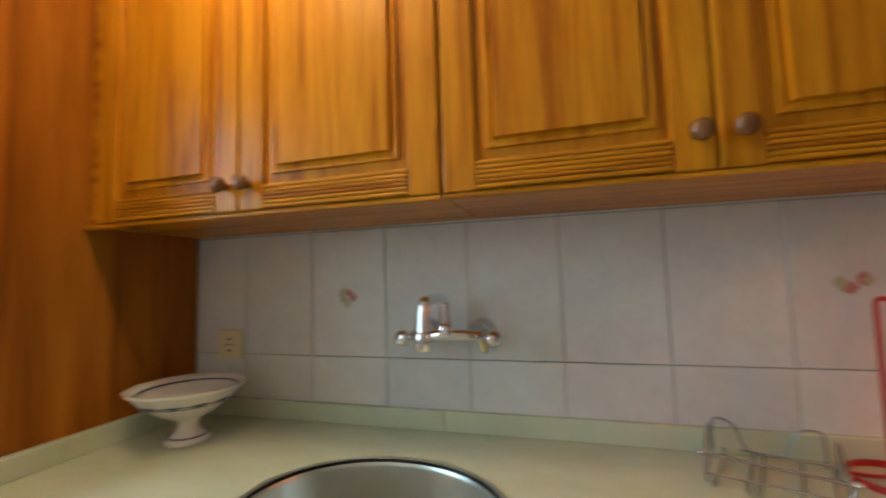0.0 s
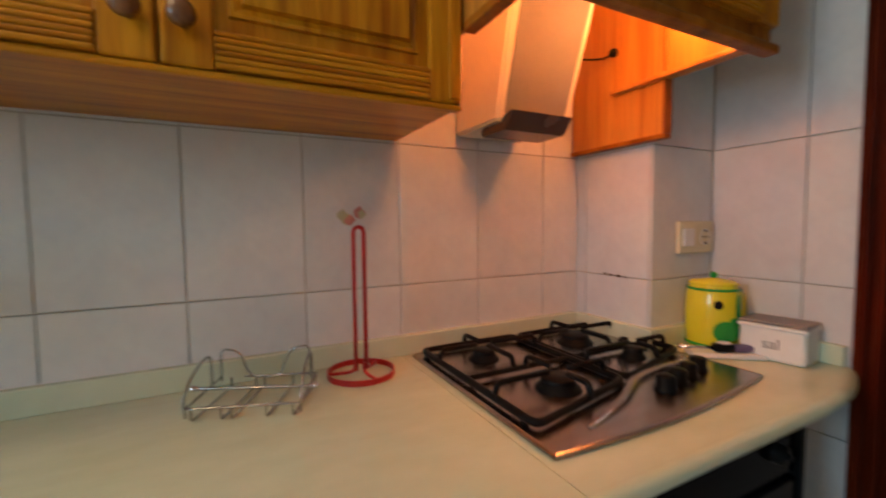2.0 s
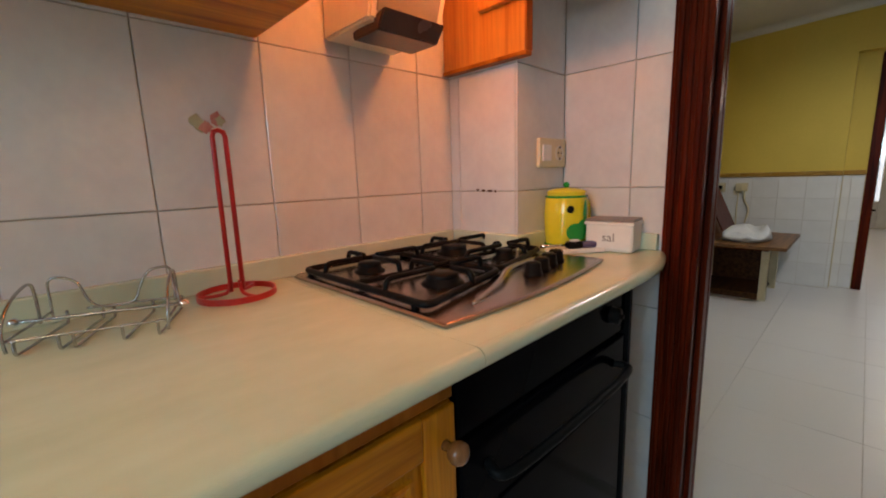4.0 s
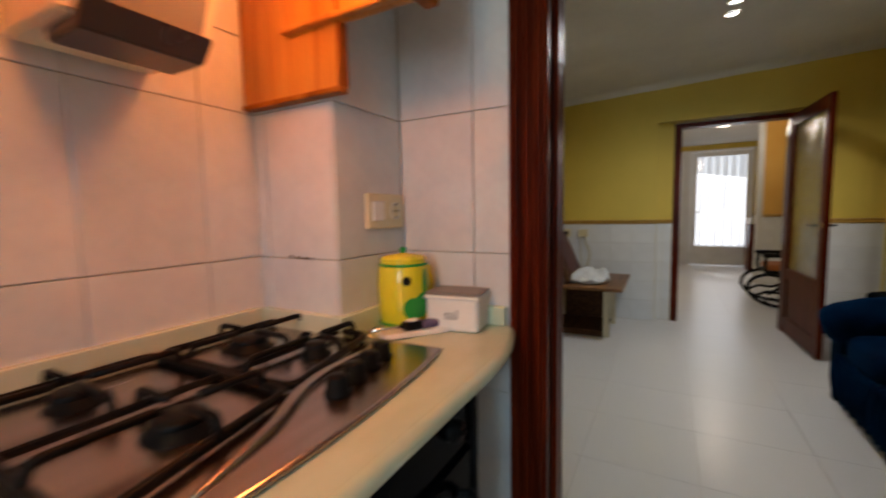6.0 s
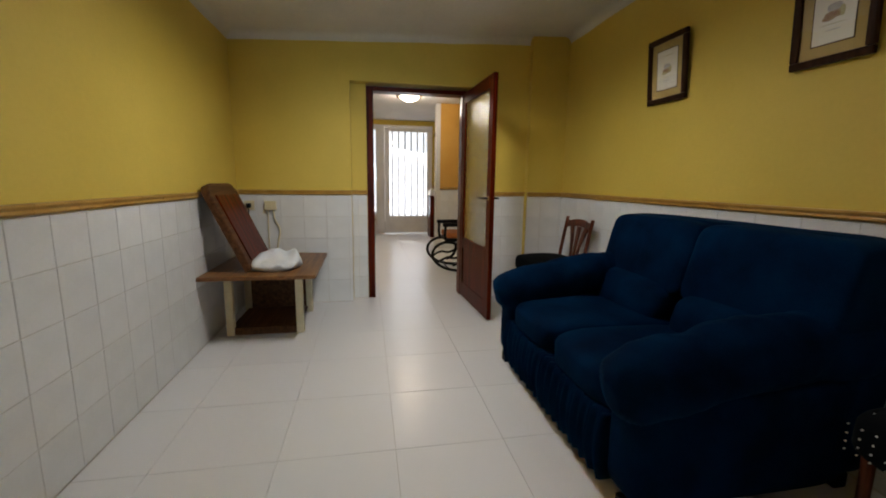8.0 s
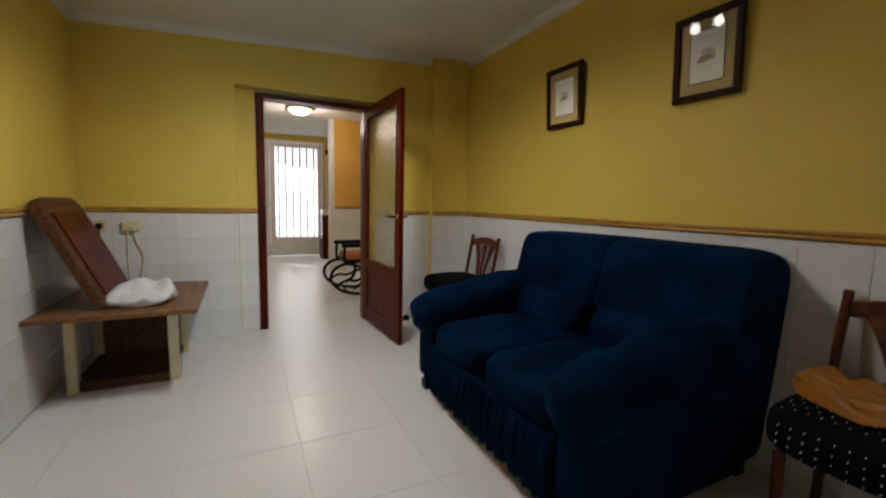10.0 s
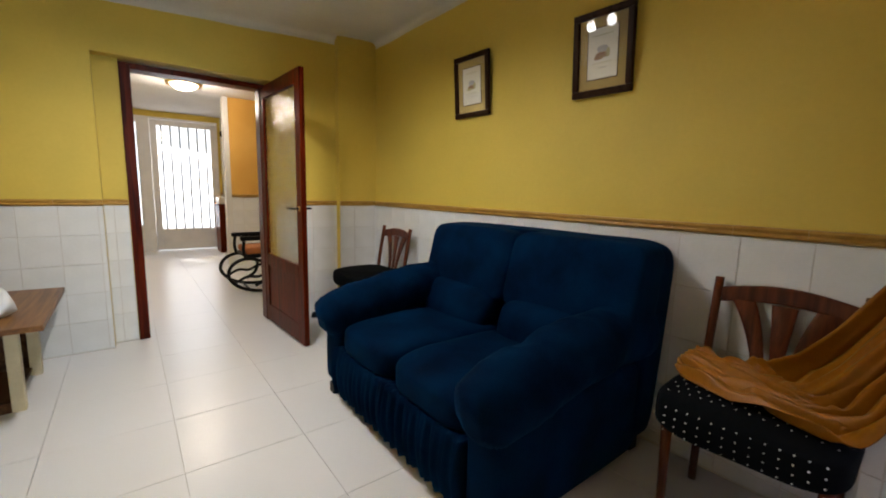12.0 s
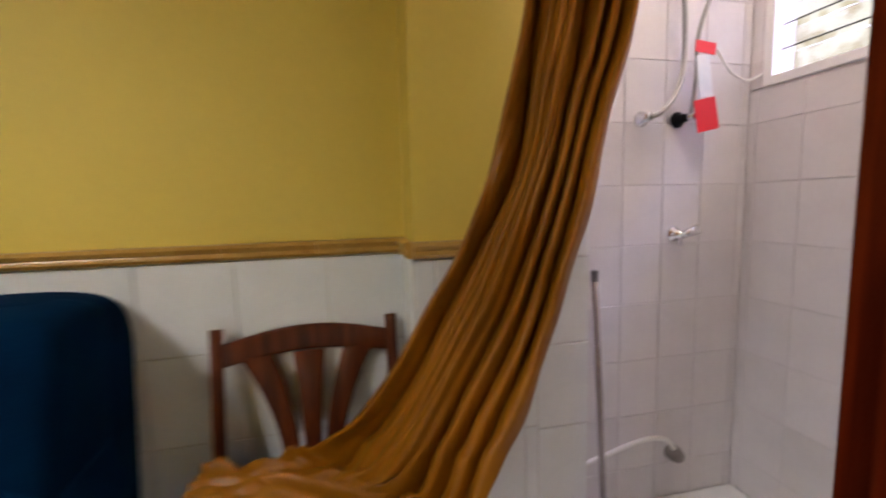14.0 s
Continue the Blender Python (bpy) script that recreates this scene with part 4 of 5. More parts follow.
for x, y, r_ in burn:
    b = part("burner", lathe([(r_ * 1.35, 0), (r_ * 1.32, 0.003), (r_ * 1.05, 0.006), (r_ * 1.02, 0.013), (r_ * 0.9, 0.014)], 28, m=pose(x, y, HZ)), BLACK, hob, smooth=True)
    part("cap", lathe([(r_ * 0.98, 0.014), (r_ * 1.0, 0.020), (r_ * 0.9, 0.023), (0, 0.023)], 28, m=pose(x, y, HZ)), IRON, b, smooth=True)
FZ, GZ = HZ + 0.011, HZ + 0.036


def rounded(corners, r=0.022, n=5):
    """A closed outline with its corners rounded."""
    pts, k = [], len(corners)
    for i in range(k):
        p, a_, c_ = Vector(corners[i]), Vector(corners[i - 1]), Vector(corners[(i + 1) % k])
        s0, s1 = p + (a_ - p).normalized() * r, p + (c_ - p).normalized() * r
        for j in range(n + 1):
            t = j / n
            pts.append(s0 * (1 - t) ** 2 + p * (2 * t * (1 - t)) + s1 * t ** 2)
    return pts


# two iron grates side by side; the front bar slants back along the control strip
GF = lambda x: HY0 + 0.062 + max(0.0, x - HX0 - 0.05) * 0.27
MID = (HY0 + HY1) / 2 + 0.022
for gx0, gx1, bs in ((HX0 + 0.020, HX0 + 0.286, burn[:2]), (HX0 + 0.300, HX1 - 0.020, burn[2:])):
    g = part("grate", tube(rounded([(gx0, HY1 - 0.022, FZ), (gx0, GF(gx0), FZ), (gx1, GF(gx1), FZ), (gx1, HY1 - 0.022, FZ)]), 0.0072, 8, True), IRON, hob, "black iron grate", smooth=True)
    part("crossbar", tube([(gx0, MID, FZ), (gx1, MID, FZ)], 0.0060, 8), IRON, g)
    for x, y, r_ in bs:
        reach = r_ * 0.75
        for c in (-1, 1):
            end = gx1 if c > 0 else gx0
            part("prong", tube(rounded_bar([(end, y, FZ), (end - c * 0.006, y, GZ), (x + c * reach, y, GZ)]), 0.0058, 8), IRON, g, smooth=True)
        for sg in (-1, 1):
            rear = y > MID
            end = (HY1 - 0.022 if sg > 0 else MID) if rear else (MID if sg > 0 else GF(x))
            part("prong", tube(rounded_bar([(x, end, FZ), (x, end - sg * 0.006, GZ), (x, y + sg * reach, GZ)]), 0.0058, 8), IRON, g, smooth=True)
    for px in (gx0, gx1):
        for py in (HY1 - 0.05, GF(px) + 0.03):
            part("foot", box(px - 0.005, px + 0.005, py - 0.005, py + 0.005, HZ, HZ + 0.008), BLACK, g)

# base cabinets and oven below the worktop
for x0, x1 in ((-2.288, -1.45), (-1.448, -0.535)):
    base = thing("base_cabinet", "varnished pine base cabinet under the worktop", "cabinet", group="pine base cabinets")
    part("body", box(x0, x1, -0.555, -0.02, 0.10, CT - 0.20 if x0 < -1.5 else CT - 0.20, 0.002), PINE_H, base)
    part("plinth", box(x0, x1, -0.52, -0.02, 0.0, 0.10), PINE_DARK, base)
    part("face_frame", box(x0, x1, -0.575, -0.555, CT - 0.085, CT - 0.032, 0.002), PINE_DARK, base)
    xm = (x0 + x1) / 2
    panel_door(base, x0, xm, -0.572, 0.11, CT - 0.09, xm - 0.03, CT - 0.16, ribs=False)
    panel_door(base, xm, x1, -0.572, 0.11, CT - 0.09, x1 - 0.024, CT - 0.145, ribs=False)
oven = thing("oven", "black built-in oven with glass door and bar handle", "oven")
part("body", box(-0.532, 0.055, -0.560, -0.05, 0.08, CT - 0.033), BLACK, oven)
part("control_panel", box(-0.530, 0.053, -0.580, -0.560, CT - 0.155, CT - 0.045, 0.003), OVENGLASS, oven)
od = part("door", box(-0.530, 0.053, -0.584, -0.561, 0.12, CT - 0.165, 0.004), OVENGLASS, oven)
part("window", box(-0.44, -0.035, -0.5875, -0.5842, 0.25, CT - 0.30, 0.001), OVENGLASS, od)
part("handle", tube(smooth_path([(-0.47, -0.585, CT - 0.22), (-0.46, -0.622, CT - 0.222), (-0.24, -0.630, CT - 0.222), (-0.02, -0.622, CT - 0.222), (-0.01, -0.585, CT - 0.22)], 6), 0.009, 10), BLACK, od, "black bar handle", smooth=True)
for k in range(2, 3):
    part("dial", lathe([(0.020, 0), (0.018, 0.018), (0.006, 0.020), (0.006, 0.026), (0, 0.026)], 18, m=pose(-0.40 + 0.19 * k, -0.580, CT - 0.10, 90)), BLACK, oven, smooth=True)
# plain black filler sheet added between oven and side wall; it carries no tiles
filler = thing("end_panel", "black filler panel under the worktop end", "panel")
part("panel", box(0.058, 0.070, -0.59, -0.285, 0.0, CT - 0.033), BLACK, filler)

# canister, salt box, lighter
jar = thing("canister", "yellow ceramic canister with green bands and painted leaf", "canister", pose(0.212, -0.332, CT, 0, 0, -8))
part("body", lathe([(0.0, 0), (0.054, 0), (0.058, 0.006), (0.062, 0.05), (0.064, 0.10), (0.060, 0.148), (0.055, 0.158), (0.055, 0.162), (0, 0.162)], 36), YELLOWGLAZE, jar, smooth=True)
for r_, z_ in ((0.0585, 0.153), (0.0595, 0.012)):
    part("band", tube([(math.cos(a) * r_, math.sin(a) * r_, z_) for a in (k * math.tau / 36 for k in range(36))], 0.0035, 6, True), GREENGLAZE, jar)
lid = part("lid", lathe([(0.056, 0.162), (0.057, 0.166), (0.050, 0.172), (0.02, 0.177), (0.007, 0.179), (0, 0.179)], 32), YELLOWGLAZE, jar, smooth=True)
part("lid_knob", superellipsoid(0, 0, 0.186, 0.009, 0.009, 0.009, 1, 14), GREENGLAZE, lid, smooth=True)
part("handle", tube(smooth_path([(0.058, -0.010, 0.140), (0.080, -0.016, 0.130), (0.082, -0.018, 0.08), (0.062, -0.012, 0.045)], 6), 0.009, 10), YELLOWGLAZE, jar, smooth=True)


def on_jar(a, z, d=0.0):
    rr_ = 0.0625 + 0.0015 * (1 - abs(z - 0.09) / 0.09) + d
    return Vector((math.cos(a) * rr_, math.sin(a) * rr_, z))


for a0, z0, wa, hz, mat in ((radians(-118), 0.052, 0.40, 0.026, GREENGLAZE), (radians(-98), 0.058, 0.30, 0.030, GREENGLAZE), (radians(-88), 0.105, 0.14, 0.040, GREENGLAZE), (radians(-132), 0.118, 0.16, 0.011, BLACK)):
    bm = grid(lambda u, v: on_jar(a0 + wa * (v) * math.cos(u * math.tau), z0 + hz * v * math.sin(u * math.tau), 0.0018), 18, 5, wrap_u=True)
    part("painted_motif", bm, mat, jar, smooth=True)

salt = thing("salt_box", "white plastic salt box with a grey lid", "salt box", pose(0.243, -0.464, CT, 0, 0, -84))
part("box", box(-0.065, 0.065, -0.044, 0.044, 0.0, 0.082, 0.010, seg=3), WHITEPLASTIC, salt)
part("rim", box(-0.068, 0.068, -0.047, 0.047, 0.074, 0.084, 0.004), WHITEPLASTIC, salt)
part("lid", box(-0.066, 0.066, -0.045, 0.045, 0.084, 0.092, 0.004), GREYPLASTIC, salt, "grey lid")
tc = bpy.data.curves.new("lettering", "FONT")
tc.body, tc.size, tc.extrude, tc.align_x = "sal", 0.034, 0.0004, "CENTER"
tob = new("lettering_source", tc)
bpy.context.view_layer.update()
me = bpy.data.meshes.new_from_object(tob.evaluated_get(bpy.context.evaluated_depsgraph_get()))
bpy.data.objects.remove(tob)
me.materials.append(GREYPLASTIC)
tx = new("lettering", me)
tx.matrix_basis = pose(0.0, -0.0442, 0.030, 90)
tx.parent = salt
tray_ = thing("spoon_rest", "small flat white tray beside the hob", "tray", pose(0.150, -0.395, CT, 0, 0, -38))
part("tray", box(-0.078, 0.078, -0.030, 0.030, 0.0006, 0.010, 0.004), WHITEPLASTIC, tray_)
part("rim", tube([(0.074, 0.026, 0.0105), (-0.074, 0.026, 0.0105), (-0.074, -0.026, 0.0105), (0.074, -0.026, 0.0105)], 0.0025, 6, True), WHITEPLASTIC, tray_)
lighter = thing("gas_lighter", "dark gas lighter with purple grip lying on a tray", "lighter", pose(0.150, -0.395, CT + 0.0105, 0, 0, -32))
part("grip", box(0.020, 0.088, -0.012, 0.012, 0.0, 0.018, 0.006), PURPLEPLASTIC, lighter, "purple grip")
part("body", box(-0.025, 0.022, -0.013, 0.013, 0.0, 0.021, 0.007), BLACK, lighter)
part("barrel", tube([(-0.024, 0, 0.010), (-0.105, 0, 0.012)], 0.0045, 8), CHROME, lighter, smooth=True)
part("button", superellipsoid(0.0, 0, 0.021, 0.016, 0.009, 0.005, 0.8, 14), WHITEPLASTIC, lighter, "white button", smooth=True)
lamp_k = thing("ceiling_lamp", "round white kitchen ceiling lamp, lit", "lamp", pose(-1.72, -0.61, KC))
part("shade", lathe([(0.0, -0.09), (0.08, -0.08), (0.12, -0.05), (0.13, -0.01)], 32), LAMPGLASS, lamp_k, smooth=True)
part("ring", lathe([(0.13, -0.02), (0.14, -0.02), (0.14, 0), (0.0, 0)], 32), WHITEMETAL, lamp_k)

# chipped joint on the column tiles
chip = thing("chipped_joint", "small dark chips in the tile joint of the column", "chip")
for yy, ww, zz in ((-0.118, 0.010, 1.104), (-0.140, 0.014, 1.102), (-0.165, 0.018, 1.101), (-0.186, 0.006, 1.100)):
    part("chip", superellipsoid(0.0586, yy, zz, 0.0008, ww * 0.6, 0.0035, 0.9, 12), BROWN_DARK, chip)

# ---- living room things ----
# door to the hall: frame and open leaf
frame_h = thing("hall_door_frame", "dark red wooden frame of the hall doorway", "door frame")
for y0, y1 in ((-1.015, -0.948), (-1.955, -1.888)):
    part("post", box(4.345, 4.49, y0, y1, 0, 2.065, 0.004), MAHOG, frame_h)
part("head", box(4.345, 4.49, -1.888, -1.015, 2.025, 2.065, 0.003), MAHOG, frame_h)
leaf = thing("hall_door", "open dark red wooden door with a hammered glass pane", "door", pose(4.345, -1.892, 0, 0, 0, 183.0))
LW = 0.872
part("stile", box(0, 0.075, 0.0, 0.038, 0.012, 2.035, 0.003), MAHOG, leaf)
part("stile", box(LW - 0.095, LW, 0.0, 0.038, 0.012, 2.035, 0.003), MAHOG, leaf)
part("top_rail", box(0.075, LW - 0.095, 0.0, 0.038, 1.935, 2.035, 0.003), MAHOG, leaf)
part("lock_rail", box(0.075, LW - 0.095, 0.0, 0.038, 0.52, 0.62, 0.003), MAHOG, leaf)
part("bottom_rail", box(0.075, LW - 0.095, 0.0, 0.038, 0.012, 0.16, 0.003), MAHOG, leaf)
part("panel", box(0.075, LW - 0.095, 0.010, 0.028, 0.16, 0.52, 0.003), MAHOG, leaf)
pane = part("pane", box(0.075, LW - 0.095, 0.016, 0.022, 0.62, 1.935), LEAFGLASS, leaf, "hammered glass pane")
pane.visible_shadow = False
for yy, s in ((0.0, -1), (0.038, 1)):
    h = part("handle", tube(smooth_path([(LW - 0.045, yy, 1.05), (LW - 0.045, yy + s * 0.04, 1.05), (LW - 0.06, yy + s * 0.05, 1.05), (LW - 0.16, yy + s * 0.05, 1.05)], 5), 0.008, 8), BLACK, leaf, "dark lever handle", smooth=True)
    part("rose", lathe([(0.02, 0), (0.018, 0.006), (0, 0.006)], 16, m=pose(LW - 0.045, yy, 1.05, -90 * s)), BRASS, leaf)

# sofa
sofa = thing("sofa", "two-seat sofa in dark blue velvet with bulging arms", "sofa")
SX0, SX1, SF, SB = 1.33, 2.76, -1.83, -2.86


def puff(q, amp=0.006, f=7.0):
    return q + Vector((noise.noise(q * f), noise.noise(q * f + Vector((9, 1, 4))), noise.noise(q * f + Vector((2, 7, 5))))) * amp


part("frame", box(SX0 + 0.03, SX1 - 0.03, SB + 0.03, SF - 0.02, 0.06, 0.30, 0.02), BLUEVELVET, sofa)
for xx in (SX0 + 0.06, SX1 - 0.06):
    for yy in (SB + 0.08, SF - 0.03):
        part("foot", box(xx - 0.03, xx + 0.03, yy - 0.03, yy + 0.03, 0, 0.062, 0.004), BLACK, sofa)
# gathered skirt
def skirt(u, v):
    x = SX0 + 0.17 + u * (SX1 - SX0 - 0.34)
    z = 0.05 + v * 0.27
    w_ = 0.012 * math.sin(u * 95 + 2.5 * math.sin(u * 13)) * (0.35 + 0.65 * (1 - abs(v - 0.4))) + 0.006 * math.sin(u * 210)
    return Vector((x, SF + 0.012 + w_ + 0.02 * math.sin(v * math.pi), z))
bm = grid(skirt, 260, 8)
r = bmesh.ops.extrude_face_region(bm, geom=bm.faces[:])
bmesh.ops.translate(bm, verts=[v for v in r["geom"] if isinstance(v, bmesh.types.BMVert)], vec=(0, -0.05, 0))
part("skirt", bm, BLUEVELVET, sofa, "gathered skirt", smooth=True)
xm = (SX0 + SX1) / 2
for c in ((SX0 + 0.17 + xm) / 2, (SX1 - 0.17 + xm) / 2):
    hw = (SX1 - SX0 - 0.34) / 4 + 0.004
    part("seat_cushion", superellipsoid(c, (SF + SB) / 2 + 0.11, 0.375, hw, 0.42, 0.085, 0.38, 48, lambda q: puff(q + Vector((0, 0, 0.02 * math.cos((q.y - SF + 0.4) * 3))), 0.007, 5)), BLUEVELVET, sofa, smooth=True)
for c, w2 in (((SX0 + xm) / 2 - 0.015, 0.375), ((SX1 + xm) / 2 + 0.0, 0.375)):
    def lean(q):
        q = Vector((q.x, q.y - 0.26 * (q.z - 0.45), q.z))
        return puff(q, 0.008, 5)
    part("back_cushion", superellipsoid(c, -2.59, 0.79, w2, 0.125, 0.205, 0.30, 48, lean), BLUEVELVET, sofa, smooth=True)
    part("lumbar_cushion", superellipsoid(c, -2.52, 0.535, w2 - 0.06, 0.125, 0.12, 0.5, 40, lean), BLUEVELVET, sofa, smooth=True)
part("back_frame", superellipsoid(xm, -2.765, 0.53, (SX1 - SX0) / 2 + 0.03, 0.095, 0.465, 0.16, 72, lambda q: puff(Vector((q.x, q.y - 0.10 * (q.z - 0.5), q.z)), 0.006, 3)), BLUEVELVET, sofa, smooth=True)
for side_ in (0, 1):
    cx = SX0 + 0.075 if side_ == 0 else SX1 - 0.075
    part("arm_panel", superellipsoid(cx, -2.28, 0.26, 0.095, 0.46, 0.21, 0.25, 40), BLUEVELVET, sofa, smooth=True)
    pts = smooth_path([(cx, -2.74, 0.60), (cx, -2.55, 0.595), (cx, -2.30, 0.575), (cx, -2.05, 0.53), (cx, -1.86, 0.485), (cx, -1.765, 0.455)], 8)
    rad = []
    for i in range(len(pts)):
        t = i / (len(pts) - 1)
        rad.append(0.135 * (1 - max(0, (t - 0.80) / 0.20) ** 2.2 * 0.72) * (1 + 0.03 * math.sin(t * 21)))
    bm = tube(smooth_path(pts, 2), [rad[i // 2] for i in range(len(pts) * 2 - 1)], 44)
    for v in bm.verts:
        v.co = puff(puff(v.co, 0.011, 9), 0.0045, 26)
    ar = part("arm", bm, BLUEVELVET, sofa, "bulging rounded arm", smooth=True)
    part("button", superellipsoid(cx - 0.05 if side_ == 0 else cx + 0.05, -1.90, 0.56, 0.014, 0.012, 0.008, 1, 12), BLUEVELVET, ar, smooth=True)


# chairs: built with the back towards -y and x from 0 to 0.47
def dining_chair(label, m, group="dining chairs"):
    ch = thing("dining_chair", label, "chair", m, group)
    W, D = 0.47, 0.44
    for x in (0.015, W - 0.015):
        part("back_post", tube(smooth_path([(x, 0.05, 0.0), (x, 0.035, 0.25), (x, 0.045, 0.45), (x, 0.012, 0.68), (x, -0.025, 0.875)], 6), 0.016, 10), CHAIRWOOD, ch, smooth=True)
        part("front_leg", tube([(x + (0.01 if x < 0.2 else -0.01), D - 0.03, 0.0), (x + (0.005 if x < 0.2 else -0.005), D - 0.03, 0.40)], [0.014, 0.019], 10), CHAIRWOOD, ch, smooth=True)
        part("side_rail", box(x - 0.010, x + 0.010, 0.05, D - 0.03, 0.375, 0.425, 0.003), CHAIRWOOD, ch)
    part("front_rail", box(0.03, W - 0.03, D - 0.045, D - 0.02, 0.375, 0.425, 0.003), CHAIRWOOD, ch)
    part("back_rail", box(0.03, W - 0.03, 0.035, 0.055, 0.375, 0.425, 0.003), CHAIRWOOD, ch)

    def crest(u, v):
        x = 0.022 + u * (W - 0.044)
        top_ = 0.835 + 0.030 * math.sin(u * math.pi)
        low = 0.775 + 0.022 * math.sin(u * math.pi)
        a = v * math.tau
        zz = (top_ + low) / 2 + (top_ - low) / 2 * math.copysign(abs(math.sin(a)) ** 0.4, math.sin(a))
        return Vector((x, -0.020 - 0.018 * math.sin(u * math.pi) + 0.010 * math.copysign(abs(math.cos(a)) ** 0.5, math.cos(a)), zz))
    part("crest_rail", grid(crest, 22, 17), CHAIRWOOD, ch, smooth=True)
    for k, (bx, tx_) in enumerate(((0.185, 0.105), (0.235, 0.235), (0.285, 0.365))):
        def splat(u, v, bx=bx, tx_=tx_):
            t = u
            x = bx + (tx_ - bx) * (t ** 2.0)
            w2 = 0.019 + 0.022 * t ** 1.6
            a = v * math.tau
            return Vector((x + w2 * math.copysign(abs(math.cos(a)) ** 0.5, math.cos(a)), 0.030 - 0.055 * t + 0.007 * math.sin(a), 0.47 + t * 0.325))
        part("splat", grid(splat, 14, 13), CHAIRWOOD, ch, smooth=True)
    part("lower_rail", box(0.03, W - 0.03, 0.024, 0.046, 0.455, 0.490, 0.004), CHAIRWOOD, ch)
    part("seat", box(0.01, W - 0.01, 0.055, D, 0.425, 0.445, 0.008), CHAIRWOOD, ch)
    return ch


CH1 = pose(0.655, -2.865, 0, 0, 0, 3)
dining_chair("reddish wooden dining chair with fanned splats, draped with cloth", CH1)
dining_chair("reddish wooden dining chair with fanned splats behind the sofa", pose(3.385, -2.80, 0, 0, 0, 0))


def seat_pad(m, dots):
    pad = thing("seat_cushion", "black cushion with small white dots on a chair", "cushion", m, "chair cushions")
    shape = lambda q: puff(q, 0.006, 8)
    part("cover", superellipsoid(0.235, 0.268, 0.455, 0.266, 0.243, 0.077, 0.45, 40, shape), SPOTBLACK, pad, smooth=True)
    if dots:
        def surf(x, y):
            f = max(0.0, 1 - abs((x - 0.235) / 0.266) ** 4.4 - abs((y - 0.268) / 0.243) ** 4.4) ** 0.22
            return 0.455 + 0.077 * f
        bm = bmesh.new()
        for i in range(14):
            for j in range(12):
                x, y = 0.01 + i * 0.0345 + (0.017 if j % 2 else 0), 0.05 + j * 0.037
                if abs(x - 0.235) > 0.225 or abs(y - 0.255) > 0.20:
                    continue
                q = shape(Vector((x, y, surf(x, y))))
                lathe([(0.0026, -0.002), (0.0022, 0.0018), (0, 0.002)], 6, bm, Matrix.Translation(q))
        # the front edge hangs over
        for i in range(14):
            for j in range(4):
                x = 0.02 + i * 0.034
                q = shape(Vector((x, 0.268 + 0.243 * (1 - 0.012 * abs(j - 1.5)), 0.412 + j * 0.028)))
                lathe([(0.0026, -0.002), (0.0022, 0.0022), (0, 0.0024)], 6, bm, Matrix.Translation(q) @ pose(0, 0, 0, -90))
        tagged(part("dots", bm, SPOTWHITE, pad, "small white dots"), kind="stuff")


seat_pad(CH1 @ Matrix.Translation((0, 0.0, -0.0)), True)
seat_pad(pose(3.385, -2.80, 0), False)

# gold curtain: hangs beside the shower opening and is thrown over the chair seat
curtain = thing("curtain", "gold satin curtain draped over a dining chair", "curtain")
inner = smooth_path([(0.33, -2.62, 2.24), (0.395, -2.58, 1.60), (0.447, -2.58, 1.32), (0.497, -2.58, 1.16), (0.571, -2.585, 1.02), (0.695, -2.61, 0.81), (0.800, -2.66, 0.665), (0.900, -2.71, 0.595), (1.020, -2.745, 0.575), (1.125, -2.74, 0.565)], 10)
outer = smooth_path([(0.11, -2.50, 2.24), (0.190, -2.50, 1.60), (0.262, -2.49, 1.34), (0.312, -2.48, 1.16), (0.372, -2.47, 0.98), (0.430, -2.46, 0.84), (0.492, -2.44, 0.72), (0.600, -2.41, 0.575), (0.850, -2.44, 0.548), (1.120, -2.53, 0.550)], 10)


def cloth(u, v):
    """Ruled between the short inner and the long outer edge; the pleats run the whole length and fan out on the seat."""
    i = u * (len(inner) - 1)
    k = min(int(i), len(inner) - 2)
    p, q = inner[k].lerp(inner[k + 1], i - k), outer[k].lerp(outer[k + 1], i - k)
    d = ((inner[k + 1] - inner[k]) + (outer[k + 1] - outer[k])).normalized()
    across = (q - p).normalized()
    up = across.cross(d).normalized()
    if up.y + up.z < 0:
        up = -up
    lie = min(1.0, max(0.0, (u - 0.60) / 0.25))
    ph = math.pi * (4.3 * v + 0.45 * math.sin(7 * v + 1) + 0.30 * noise.noise(Vector((u * 5, v * 2.5, 0))) + 0.10 * lie * math.sin(u * 17 + v * 5))
    fold = 2 * abs(math.sin(ph)) ** 0.75 - 1
    fold += 0.14 * math.sin(v * 61 + 3 * noise.noise(Vector((u * 6, v * 3, 4))))
    amp = (0.038 + 0.008 * math.sin(u * 9)) * (1 - lie) + 0.011 * lie
    w = p.lerp(q, v) + up * (fold * amp)
    w.z += lie * 0.060 * (0.5 - abs(noise.noise(Vector((u * 11 + v * 3, v * 3.2 - u * 4, 2)))) * 2) - 0.035 * math.sin(math.pi * v) * math.exp(-((u - 0.72) / 0.09) ** 2)
    w += Vector((noise.noise(w * 7), noise.noise(w * 7 + Vector((5, 5, 5))), 0)) * 0.006
    if w.x > 0.64:
        w.z = max(w.z, 0.541)
    return w


